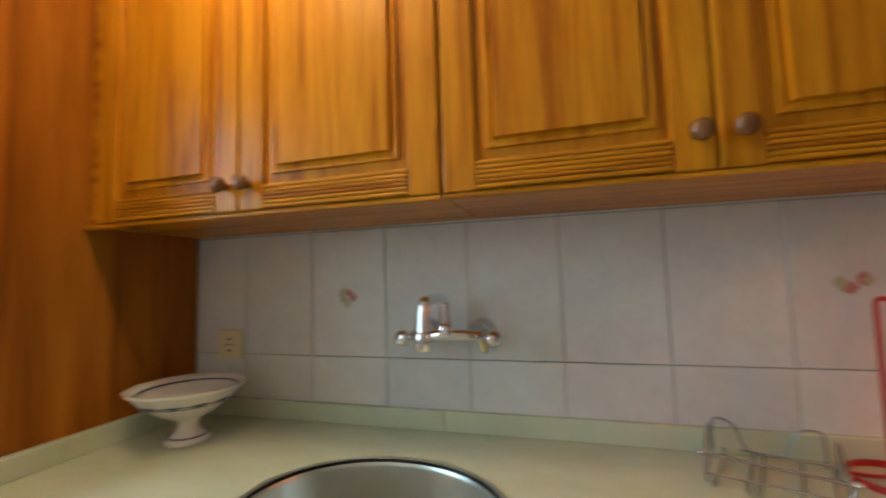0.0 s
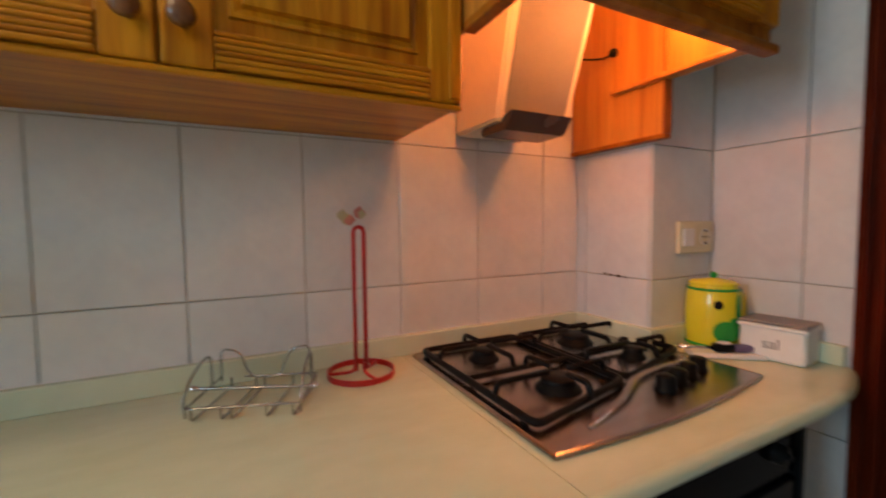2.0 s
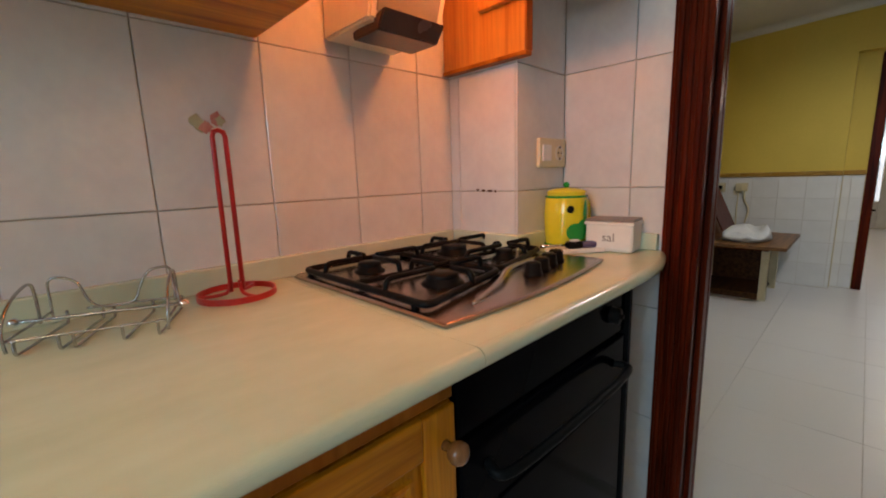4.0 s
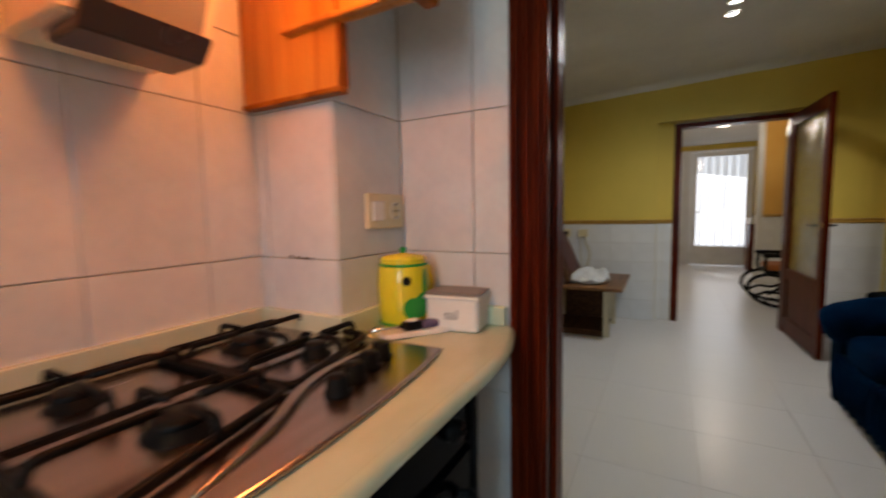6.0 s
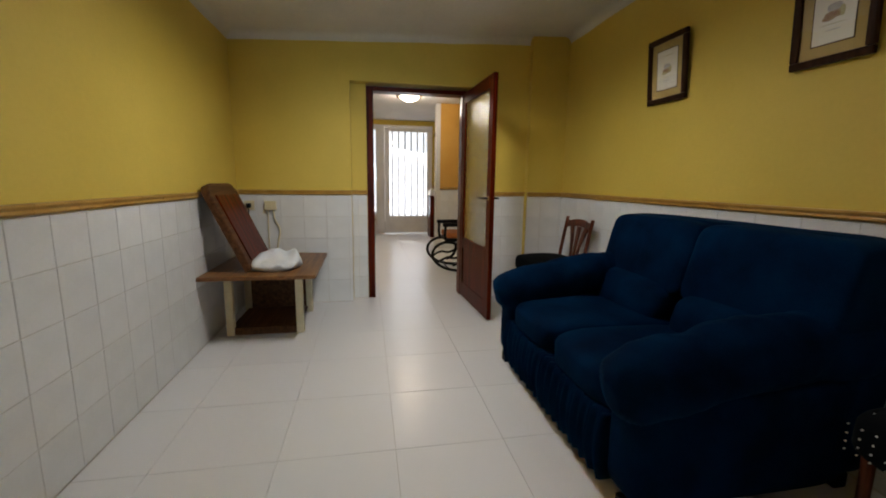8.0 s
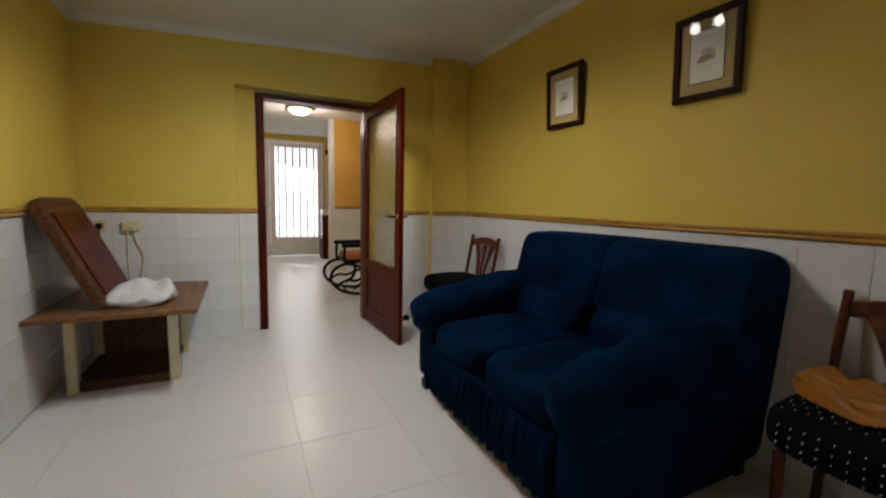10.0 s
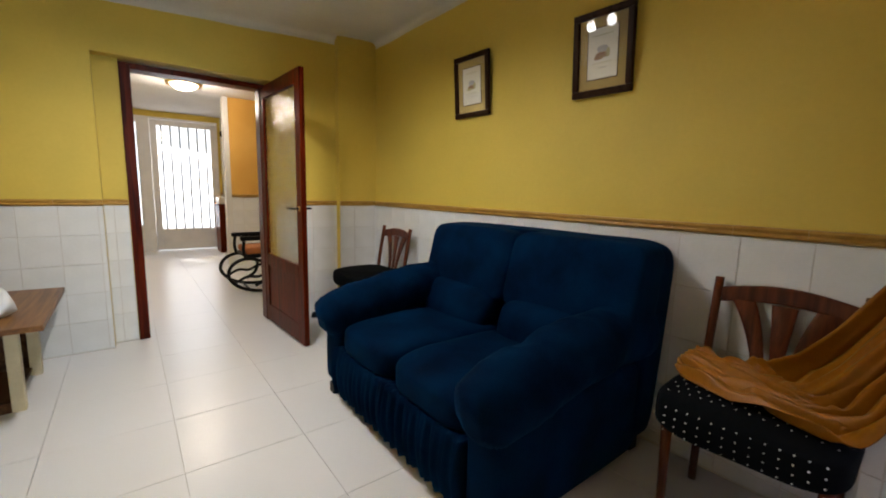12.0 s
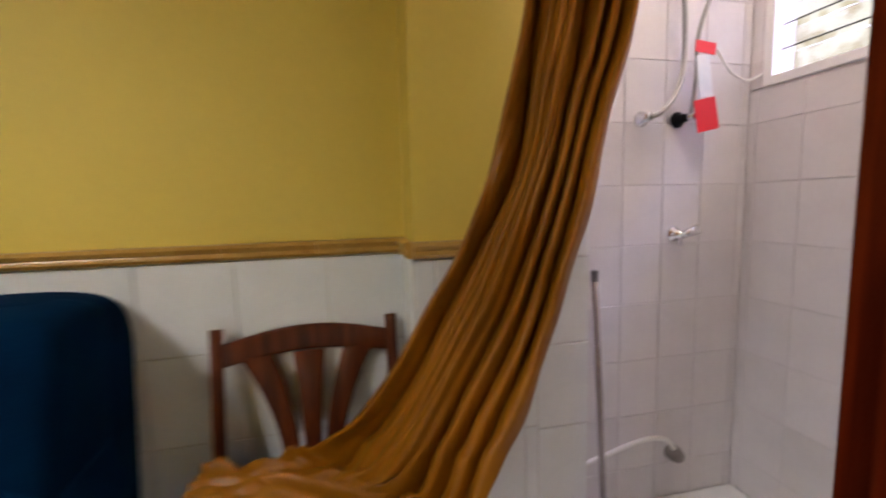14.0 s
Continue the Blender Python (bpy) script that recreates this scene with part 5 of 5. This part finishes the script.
bm = grid(cloth, 170, 130)
cl = part("cloth", bm, GOLD, curtain, smooth=True)
sol = cl.modifiers.new("thickness", "SOLIDIFY")
sol.thickness = 0.003
rod = thing("curtain_rod", "thin metal curtain rod across the shower opening", "curtain rod")
part("rod", tube([(0.20, -2.725, 2.242), (0.20, -1.958, 2.242)], 0.010, 10), CHROME, rod, smooth=True)
for yy in (-2.722, -1.962):
    part("bracket", lathe([(0.022, -0.004), (0.022, 0.004)], 16, m=pose(0.20, yy, 2.242, 90)), CHROME, rod)

# two framed prints
for k, (x0, x1, z0, z1, tilt) in enumerate(((2.553, 2.905, 1.718, 2.128, -1.0), (1.572, 1.905, 1.700, 2.108, -1.2))):
    pic = thing("framed_print", "small print in a dark wooden frame with olive mount", "picture", pose((x0 + x1) / 2, RY + 0.020, (z0 + z1) / 2, -4.8, tilt, 0), "framed prints")
    w2, h2 = (x1 - x0) / 2, (z1 - z0) / 2
    f = 0.034
    for a in ((-w2, w2, h2 - f, h2), (-w2, w2, -h2, -h2 + f), (-w2, -w2 + f, -h2 + f, h2 - f), (w2 - f, w2, -h2 + f, h2 - f)):
        part("moulding", box(a[0], a[1], 0, 0.026, a[2], a[3], 0.006), FRAMEWOOD, pic)
    part("mount", box(-w2 + f, w2 - f, 0.004, 0.010, -h2 + f, h2 - f), MOUNT, pic)
    pw, ph = w2 - 0.085, h2 - 0.085
    part("inner_edge", box(-pw - 0.005, pw + 0.005, 0.010, 0.0112, -ph - 0.005, ph + 0.005), FRAMEWOOD, pic)
    pr = part("print", box(-pw, pw, 0.0112, 0.0122, -ph, ph), PAPER, pic, "ivory print")
    for bx, bz, bw, bh, mat in ((0, 0.020, 0.030, 0.016, INK1), (0, -0.008, 0.040, 0.014, INK2), (-0.030, -0.002, 0.012, 0.022, INK3), (0.022, -0.020, 0.026, 0.010, INK2 if k else INK3), (0, -0.068, 0.03, 0.002, INK1), (0, 0.085, 0.06, 0.002, INK3), (0, -0.045, 0.055, 0.0015, INK3)):
        part("drawing", superellipsoid(bx, 0.0123, bz, bw, 0.0006, bh, 0.8, 16), mat, pr)
    gl = part("glass", box(-w2 + f, w2 - f, 0.0150, 0.0165, -h2 + f, h2 - f), CLEAR, pic)
    gl.visible_shadow = False

# low table with a leaning board, bag and lower shelf
tab = thing("low_table", "low brown table with cream legs and a dark shelf", "table")
part("tabletop", slab([(3.175, 0.205), (3.165, -0.575), (4.115, -0.570), (4.20, 0.205)], 0.488, 0.515, 0.003), BROWN, tab)
part("apron", box(3.40, 4.02, -0.44, 0.14, 0.44, 0.487, 0.002), MAHOG, tab)
for x, y in ((3.445, 0.09), (3.455, -0.415), (3.985, 0.10), (3.985, -0.415)):
    part("leg", box(x - 0.027, x + 0.027, y - 0.027, y + 0.027, 0, 0.487, 0.004), CREAM_LEG, tab)
part("shelf", box(3.46, 3.97, -0.40, 0.10, 0.035, 0.055, 0.002), BROWN_DARK, tab)
part("shelf_edge", box(3.432, 3.46, -0.388, 0.063, 0.0, 0.058, 0.002), BROWN_DARK, tab)
part("side_board", box(3.972, 3.985, -0.40, 0.10, 0.0, 0.44, 0.002), BROWN_DARK, tab)
lean_ = thing("leaning_board", "brown wooden chair back leaning on the tiled wall", "board", pose(3.60, -0.095, 0.530, -24, 0, 0) @ Matrix.Diagonal((1.15, 1, 1.14, 1)))
out = [(-0.27, 0.0), (0.27, 0.0)] + [(0.27 - 0.0 - (1 - math.cos(radians(a))) * 0.10, 0.50 + math.sin(radians(a)) * 0.085) for a in (0, 30, 60, 90)] + [(-0.27 + (1 - math.cos(radians(a))) * 0.10, 0.50 + math.sin(radians(a)) * 0.085) for a in (90, 60, 30, 0)]
bm = slab(out, -0.02, 0.03, 0.010)
bm.transform(Matrix.Rotation(radians(90), 4, "X"))
part("panel", bm, BROWN_DARK, lean_)
bm = slab([(-0.20, 0.05), (0.20, 0.05), (0.20, 0.50), (-0.20, 0.50)], 0.031, 0.040, 0.003)
bm.transform(Matrix.Rotation(radians(90), 4, "X"))
part("inset", bm, MAHOG, lean_)
bag = thing("plastic_bag", "crumpled thin white plastic bag on the low table", "bag")
def crumple(q):
    h = max(0.0, q.z - 0.518)
    q = q + Vector((noise.noise(q * 14), noise.noise(q * 14 + Vector((3, 3, 3))), 0)) * 0.03
    q.z = 0.5165 + h * (0.55 + 0.9 * abs(noise.noise(q * 9))) * (1 + 2.2 * max(0.0, q.x - 3.36))
    return q
part("bag", superellipsoid(3.44, -0.255, 0.56, 0.15, 0.185, 0.072, 0.9, 44, crumple), BAG, bag, smooth=True)

# electrical boxes on the far wall
eb = thing("junction_box", "ivory electrical box with two cables on the tiles", "electrical box")
part("box", box(FX - 0.045, FX - 0.0125, -0.120, -0.020, 0.905, 0.985, 0.005), CREAMPLASTIC, eb)
part("switch", box(FX - 0.052, FX - 0.045, -0.085, -0.055, 0.925, 0.965, 0.002), CREAMPLASTIC, eb)
part("cable", tube(smooth_path([(FX - 0.02, -0.09, 0.906), (FX - 0.022, -0.10, 0.82), (FX - 0.02, -0.14, 0.72), (FX - 0.02, -0.12, 0.60), (FX - 0.02, -0.11, 0.52)], 6), 0.007, 8), CREAMPLASTIC, eb, smooth=True)
part("cable", tube(smooth_path([(FX - 0.02, -0.045, 0.906), (FX - 0.018, -0.04, 0.75), (FX - 0.018, -0.04, 0.55)], 6), 0.005, 8), CREAMPLASTIC, eb, smooth=True)
so = socket_outlet("wall_socket", "ivory wall socket with a black plug", FX - 0.0125, 0.115, 0.945, 1, -90)
part("plug", box(-0.018, 0.018, -0.055, -0.013, -0.02, 0.02, 0.005), BLACK, so, "black plug")
part("plug_cable", tube(smooth_path([(0, -0.04, -0.02), (0.0, -0.04, -0.10), (0.01, -0.03, -0.35)], 6), 0.004, 8), BLACK, so)

stop = thing("door_stop", "small black rubber door stop on the floor", "door stop", pose(4.185, -2.275, 0))
part("rubber", lathe([(0.030, 0.0), (0.032, 0.006), (0.029, 0.035), (0.022, 0.046), (0, 0.048)], 20), BLACK, stop, smooth=True)
part("base_ring", lathe([(0.038, 0.0), (0.038, 0.004), (0.031, 0.005)], 20), GREYPLASTIC, stop, smooth=True)

# spots on the ceiling
for sx in (2.45, 2.65, 2.85):
    sp = thing("ceiling_spot", "small round recessed ceiling spot, lit", "spotlight", pose(sx, -1.25, CZ(-1.25) - 0.002), "ceiling spots")
    part("ring", lathe([(0.045, -0.002), (0.045, -0.008), (0.036, -0.010), (0.034, -0.002)], 24), CHROME, sp, smooth=True)
    part("lens", lathe([(0.034, -0.004), (0.0, -0.006)], 20), SPOTLIT, sp)

# ---- hall things ----
sd = thing("street_door", "white glazed street door with upright bars and sidelight", "door")
for a in ((-0.86, -0.75, 0, 2.40), (-1.33, -1.14, 0, 2.40), (-2.40, -2.375, 0, 2.40), (-1.14, -0.86, 2.29, 2.40), (-2.375, -1.33, 2.36, 2.40), (-1.14, -0.86, 0, 0.48)):
    part("frame", box(9.60, 9.68, *a, 0.006), WHITEMETAL, sd)
lf = part("leaf", box(9.585, 9.63, -1.435, -1.335, 0.02, 2.35, 0.005), WHITEMETAL, sd)
for a in ((-2.37, -2.275, 0.02, 2.35), (-2.275, -1.435, 2.26, 2.35), (-2.275, -1.435, 0.02, 0.40)):
    part("rail", box(9.585, 9.63, *a, 0.005), WHITEMETAL, lf)
for k in range(6):
    yy = -1.435 - (k + 0.5) * 0.84 / 6
    part("bar", tube([(9.64, yy, 0.40), (9.64, yy, 2.26)], 0.016, 8), GREYBAR, lf)
for k in range(2):
    yy = -0.86 - (k + 0.5) * 0.28 / 2
    part("bar", tube([(9.64, yy, 0.48), (9.64, yy, 2.29)], 0.016, 8), GREYBAR, sd)
for y0, y1, z0, z1 in ((-2.275, -1.435, 0.40, 2.26), (-1.14, -0.86, 0.48, 2.29)):
    pane = part("pane", box(9.612, 9.616, y0, y1, z0, z1), CLEAR, sd)
    pane.visible_shadow = False
part("lever", tube(smooth_path([(9.585, -1.385, 1.12), (9.55, -1.385, 1.12), (9.545, -1.41, 1.12), (9.545, -1.50, 1.12)], 5), 0.010, 8), CHROME, lf)
part("letter_slot", box(9.594, 9.600, -1.12, -0.90, 0.30, 0.335, 0.002), BLACK, sd)

hl = thing("hall_ceiling_lamp", "brass-rimmed glass bowl ceiling lamp, lit", "lamp", pose(6.75, -1.6, LC))
part("bowl", lathe([(0, -0.115), (0.08, -0.105), (0.135, -0.07), (0.155, -0.045)], 32), LAMPGLASS, hl, smooth=True)
part("rim", lathe([(0.155, -0.05), (0.20, -0.045), (0.205, -0.03), (0.15, -0.015), (0.09, 0.0), (0, 0.0)], 32), BRASS, hl, smooth=True)
for k in range(6):
    part("clip", superellipsoid(0.185, 0, -0.045, 0.030, 0.022, 0.012, 0.8, 14, lambda q, a=math.tau * k / 6: Matrix.Rotation(a, 3, "Z") @ q), BRASS, hl, smooth=True)
cabh = thing("hall_cabinet", "dark red wooden cabinet beside the street door", "cabinet")
part("body", box(8.85, 9.25, -2.75, -2.25, 0.0, 0.86, 0.006), MAHOG, cabh)
part("top", box(8.83, 9.27, -2.77, -2.23, 0.861, 0.885, 0.005), MAHOG, cabh)
boxh = thing("white_box", "white box standing on the hall cabinet", "box")
part("box", box(8.90, 9.20, -2.42, -2.26, 0.886, 1.00, 0.006), WHITEPLASTIC, boxh)
pipe = thing("wall_pipe", "white pipe with black hook on the hall corner", "pipe")
part("pipe", tube([(9.57, -2.46, 0.86), (9.57, -2.46, 2.48)], 0.018, 10), WHITEMETAL, pipe, smooth=True)
part("hook", superellipsoid(9.54, -2.46, 2.20, 0.02, 0.03, 0.06, 1, 12), BLACK, pipe, smooth=True)

# bentwood rocking chair
rk = thing("rocking_chair", "black bentwood rocking chair with an orange-brown seat", "rocking chair", pose(5.66, -2.24, 0, 0, 0, 0))
for sx in (-0.24, 0.24):
    part("rocker", tube(smooth_path([(sx, -0.62, 0.20), (sx, -0.36, 0.05), (sx, 0.0, 0.019), (sx, 0.22, 0.035), (sx, 0.38, 0.10), (sx, 0.47, 0.22), (sx, 0.43, 0.34), (sx, 0.30, 0.40), (sx, 0.14, 0.37), (sx, 0.06, 0.27), (sx, 0.10, 0.15), (sx, 0.20, 0.09)], 6), 0.019, 10), IRON, rk, "black bentwood rocker loop", smooth=True)
    part("brace", tube(smooth_path([(sx, 0.40, 0.14), (sx, 0.28, 0.20), (sx, 0.16, 0.19), (sx, -0.02, 0.24), (sx, -0.30, 0.07)], 6), 0.016, 8), IRON, rk, smooth=True)
    part("arm", box(sx - 0.032, sx + 0.032, -0.30, 0.34, 0.605, 0.655, 0.018, seg=3), IRON, rk, "black padded arm")
    part("arm_post", tube(smooth_path([(sx, 0.30, 0.61), (sx, 0.31, 0.50), (sx, 0.29, 0.40)], 5), 0.017, 10), IRON, rk, smooth=True)
    part("back_post", tube(smooth_path([(sx * 0.9, -0.18, 0.42), (sx * 0.9, -0.34, 0.75), (sx * 0.9, -0.46, 1.05)], 6), 0.016, 10), IRON, rk, smooth=True)
part("seat", box(-0.235, 0.235, -0.22, 0.29, 0.405, 0.445, 0.012), IRON, rk)
part("seat_pad", box(-0.225, 0.225, -0.20, 0.28, 0.446, 0.520, 0.025, seg=3), ORANGECLOTH, rk, "orange-brown seat pad")
part("backrest", box(-0.21, 0.21, -0.02, 0.02, 0.0, 0.60, 0.012, m=pose(0, -0.22, 0.46, 21)), ORANGECLOTH, rk)
for yy in (-0.35, 0.25):
    part("stretcher", tube([(-0.24, yy, 0.06 if yy < 0 else 0.045), (0.24, yy, 0.06 if yy < 0 else 0.045)], 0.011, 8), IRON, rk)

# ---- shower things ----
sf = thing("shower_door_frame", "dark red wooden casing beside the shower opening", "door frame")
part("casing", box(0.4525, 0.466, -1.928, -1.84, 0, 2.25, 0.004), MAHOG, sf)
part("jamb", box(0.325, 0.395, -1.992, -1.931, 0, 2.25, 0.003), MAHOG, sf)
tr = thing("shower_tray", "white porcelain shower tray", "shower tray")
bm = box(SX + 0.004, 0.12, SY + 0.006, -2.06, 0.0, 0.11, 0.015)
part("tray", bm, PORCELAIN, tr)
part("waste", lathe([(0.03, 0), (0.028, 0.003), (0, 0.003)], 20, m=pose(-0.24, -2.5, 0.11)), CHROME, tr)


def wall_valve(label, x, z):
    v = thing("shower_valve", label, "valve", pose(x, SY + 0.006, z), "shower valves")
    part("rose", lathe([(0.026, 0), (0.024, 0.006), (0.012, 0.012), (0.011, 0.04), (0, 0.04)], 20, m=pose(0, 0, 0, -90)), CHROME, v, smooth=True)
    part("handle", tube([(0.0, 0.04, 0.0), (-0.045, 0.055, 0.018)], [0.012, 0.017], 10), CHROME, v, smooth=True)
    part("outlet", tube([(0.0, 0.03, 0.0), (0.002, 0.035, -0.035)], 0.007, 8), CHROME, v)
    return v


wall_valve("chrome shower stop valve on the tiles", -0.295, 1.055)
mix = thing("shower_mixer", "chrome shower taps with grey hoses and red tags", "shower mixer")
for xx, mat in ((-0.16, CHROME), (-0.295, BLACK)):
    part("flange", lathe([(0.026, 0), (0.025, 0.006), (0.014, 0.012), (0.013, 0.04), (0, 0.04)], 20, m=pose(xx, SY + 0.006, 1.43, -90)), mat, mix, smooth=True)
part("tap_handle", tube([(-0.295, SY + 0.045, 1.43), (-0.345, SY + 0.055, 1.44)], [0.010, 0.014], 10), CHROME, mix, smooth=True)
part("hose", tube(smooth_path([(-0.165, SY + 0.045, 1.43), (-0.20, SY + 0.06, 1.45), (-0.255, SY + 0.06, 1.53), (-0.275, SY + 0.05, 1.66), (-0.265, SY + 0.05, 1.82), (-0.26, SY + 0.04, 2.0)], 8), 0.008, 10), HOSE, mix, smooth=True)
part("hose", tube(smooth_path([(-0.31, SY + 0.045, 1.44), (-0.32, SY + 0.05, 1.55), (-0.325, SY + 0.05, 1.68), (-0.36, SY + 0.055, 1.80), (-0.38, SY + 0.05, 1.86)], 8), 0.006, 10), HOSE, mix, smooth=True)
part("bracket", box(-0.41, -0.37, SY + 0.008, SY + 0.06, 1.83, 1.92, 0.005), BLACK, mix)
for a in ((-0.37, -0.295, 1.62, 1.655, -6), (-0.385, -0.305, 1.385, 1.485, 12)):
    part("tag", box(-(a[1] - a[0]) / 2, (a[1] - a[0]) / 2, -0.001, 0.001, -(a[3] - a[2]) / 2, (a[3] - a[2]) / 2, m=pose((a[0] + a[1]) / 2, SY + 0.070, (a[2] + a[3]) / 2, 0, a[4], 0)), RED, mix, "red tag")
part("packet", box(-0.025, 0.025, -0.003, 0.003, -0.065, 0.065, 0.002, m=pose(-0.335, SY + 0.066, 1.552, 0, 8, 0)), BAG, mix, "clear plastic sleeve")
cord = thing("clothes_line", "thin white clothes line strung to the shower window", "clothes line")
part("line", tube(smooth_path([(-0.395, SY + 0.05, 1.64), (-0.46, SY + 0.045, 1.575), (-0.53, SY + 0.04, 1.555), (SX + 0.006, SY + 0.05, 1.575)], 6), 0.004, 8), WHITEPLASTIC, cord, smooth=True)
wh = thing("drain_hose", "thin white hose into a dark wall outlet", "hose")
part("hose", tube(smooth_path([(0.10, SY + 0.05, 0.30), (0.0, SY + 0.07, 0.345), (-0.14, SY + 0.08, 0.385), (-0.24, SY + 0.06, 0.36), (-0.305, SY + 0.03, 0.30)], 8), 0.008, 8), WHITEPLASTIC, wh, smooth=True)
part("outlet", lathe([(0.028, 0), (0.028, 0.025), (0.020, 0.045), (0, 0.045)], 18, m=pose(-0.315, SY + 0.006, 0.275, -90)), GREYPLASTIC, wh, smooth=True)
pole = thing("metal_pole", "thin grey metal pole leaning beside the shower", "pole")
part("pole", tube([(0.055, -2.78, 0.112), (0.125, -2.748, 0.96)], 0.009, 10), STEEL, pole, smooth=True)
part("cap", lathe([(0.010, 0), (0.011, 0.03), (0, 0.032)], 12, m=pose(0.125, -2.748, 0.955)), GREYPLASTIC, pole)
sw = thing("louvre_window", "white framed louvre window with glass slats, bright outside", "window")
for a in ((-2.90, -2.87, 1.53, 2.05), (-2.58, -2.55, 1.53, 2.05), (-2.87, -2.58, 1.53, 1.56), (-2.87, -2.58, 2.02, 2.05)):
    part("frame", box(SX - 0.08, SX + 0.008, *a, 0.003), WHITEMETAL, sw)
for k in range(6):
    part("slat", box(-0.045, 0.045, -2.87, -2.58, -0.003, 0.003, m=Matrix.Translation((SX - 0.05, 0, 1.60 + k * 0.075)) @ Matrix.Rotation(radians(52), 4, "Y")), CLEAR, sw).visible_shadow = False
structure("backdrop_yard", box(SX - 0.9, SX - 0.88, -3.6, -1.9, 1.0, 2.9), LOUVREGLOW, "bright yard beyond the louvre window")
structure("ground_yard", box(SX - 0.9, SX - 0.12, -3.6, -1.96, 0.9, 1.0), WHITE_PAINT, "pale ledge beyond the louvre window")

# ---- tiles of walls and floors ----
Z = (0, 0, 1)
tiling(wall_kn, (0, 0, 0), (1, 0, 0), Z, -2.29, 0.063, 0.73, 2.20, (-0.3, 0.226), (1.100, 0.346), KTILE, 0.0022)
tiling(column_k, (0.065, 0, 0), (0, -1, 0), Z, 0.006, 0.258, 0.73, 2.44, (0.045, 0.226), (1.100, 0.346), KTILE, 0.0022)
tiling(column_k, (0, -0.258, 0), (1, 0, 0), Z, 0.059, 0.313, 0.01, 2.44, (0.059, 0.40), (1.100, 0.346), KTILE, 0.0022)
tiling(wall_ke, (0.319, 0, 0), (0, -1, 0), Z, 0.264, 0.60, 0.01, 2.44, (0.478, 0.226), (1.100, 0.346), KTILE, 0.0022)
tiling(wall_ke2, (0.319, 0, 0), (0, -1, 0), Z, 1.52, 1.559, 0.01, 2.44, (0.478, 0.226), (1.100, 0.346), KTILE, 0.0022)
tiling(wall_ks, (0, -1.565, 0), (-1, 0, 0), Z, -0.313, 2.0, 0.01, 2.44, (0.0, 0.226), (1.100, 0.346), KTILE, 0.0022)
for wob, o, u, length, us, vs, zt in WAINSCOTS:
    tiling(wob, o, u, Z, 0.002, length - 0.002, 0.008, zt - 0.001, us, vs, LTILE, 0.003, 0.003)
tiling(floor_l, (0, 0, -0.006), (1, 0, 0), (0, 1, 0), 0.452, 4.50, RY + 0.008, LY - 0.008, (1.38, 0.5), (-1.055, 0.5), FTILE, 0.002, 0.006, "floor_tile", 0.0006)
tiling(floor_h, (0, 0, -0.006), (1, 0, 0), (0, 1, 0), 4.50, 9.6, -3.38, LY - 0.01, (1.38, 0.5), (-1.055, 0.5), FTILE, 0.002, 0.006, "floor_tile", 0.0006)
tiling(wall_ss, (0, SY, 0), (-1, 0, 0), Z, -0.148, -SX - 0.006, 0.10, 2.48, (0.40, 0.15), (1.022, 0.198), BTILE, 0.002, 0.003)
tiling(wall_jt, (0, -2.734, 0), (-1, 0, 0), Z, -0.299, -0.151, 0.01, 2.45, (-0.30, 0.231), (1.03, 0.232), LTILE, 0.003, 0.005)
tiling(wall_sw, (SX, 0, 0), (0, 1, 0), Z, -2.944, -1.96, 0.10, 1.52, (-2.766, 0.15), (1.022, 0.198), BTILE, 0.002, 0.003)
tiling(wall_sw, (SX, 0, 0), (0, 1, 0), Z, -2.944, -2.905, 1.53, 2.48, (-2.766, 0.15), (1.022, 0.198), BTILE, 0.002, 0.003)
tiling(wall_sw, (SX, 0, 0), (0, 1, 0), Z, -2.545, -1.96, 1.53, 2.48, (-2.766, 0.15), (1.022, 0.198), BTILE, 0.002, 0.003)
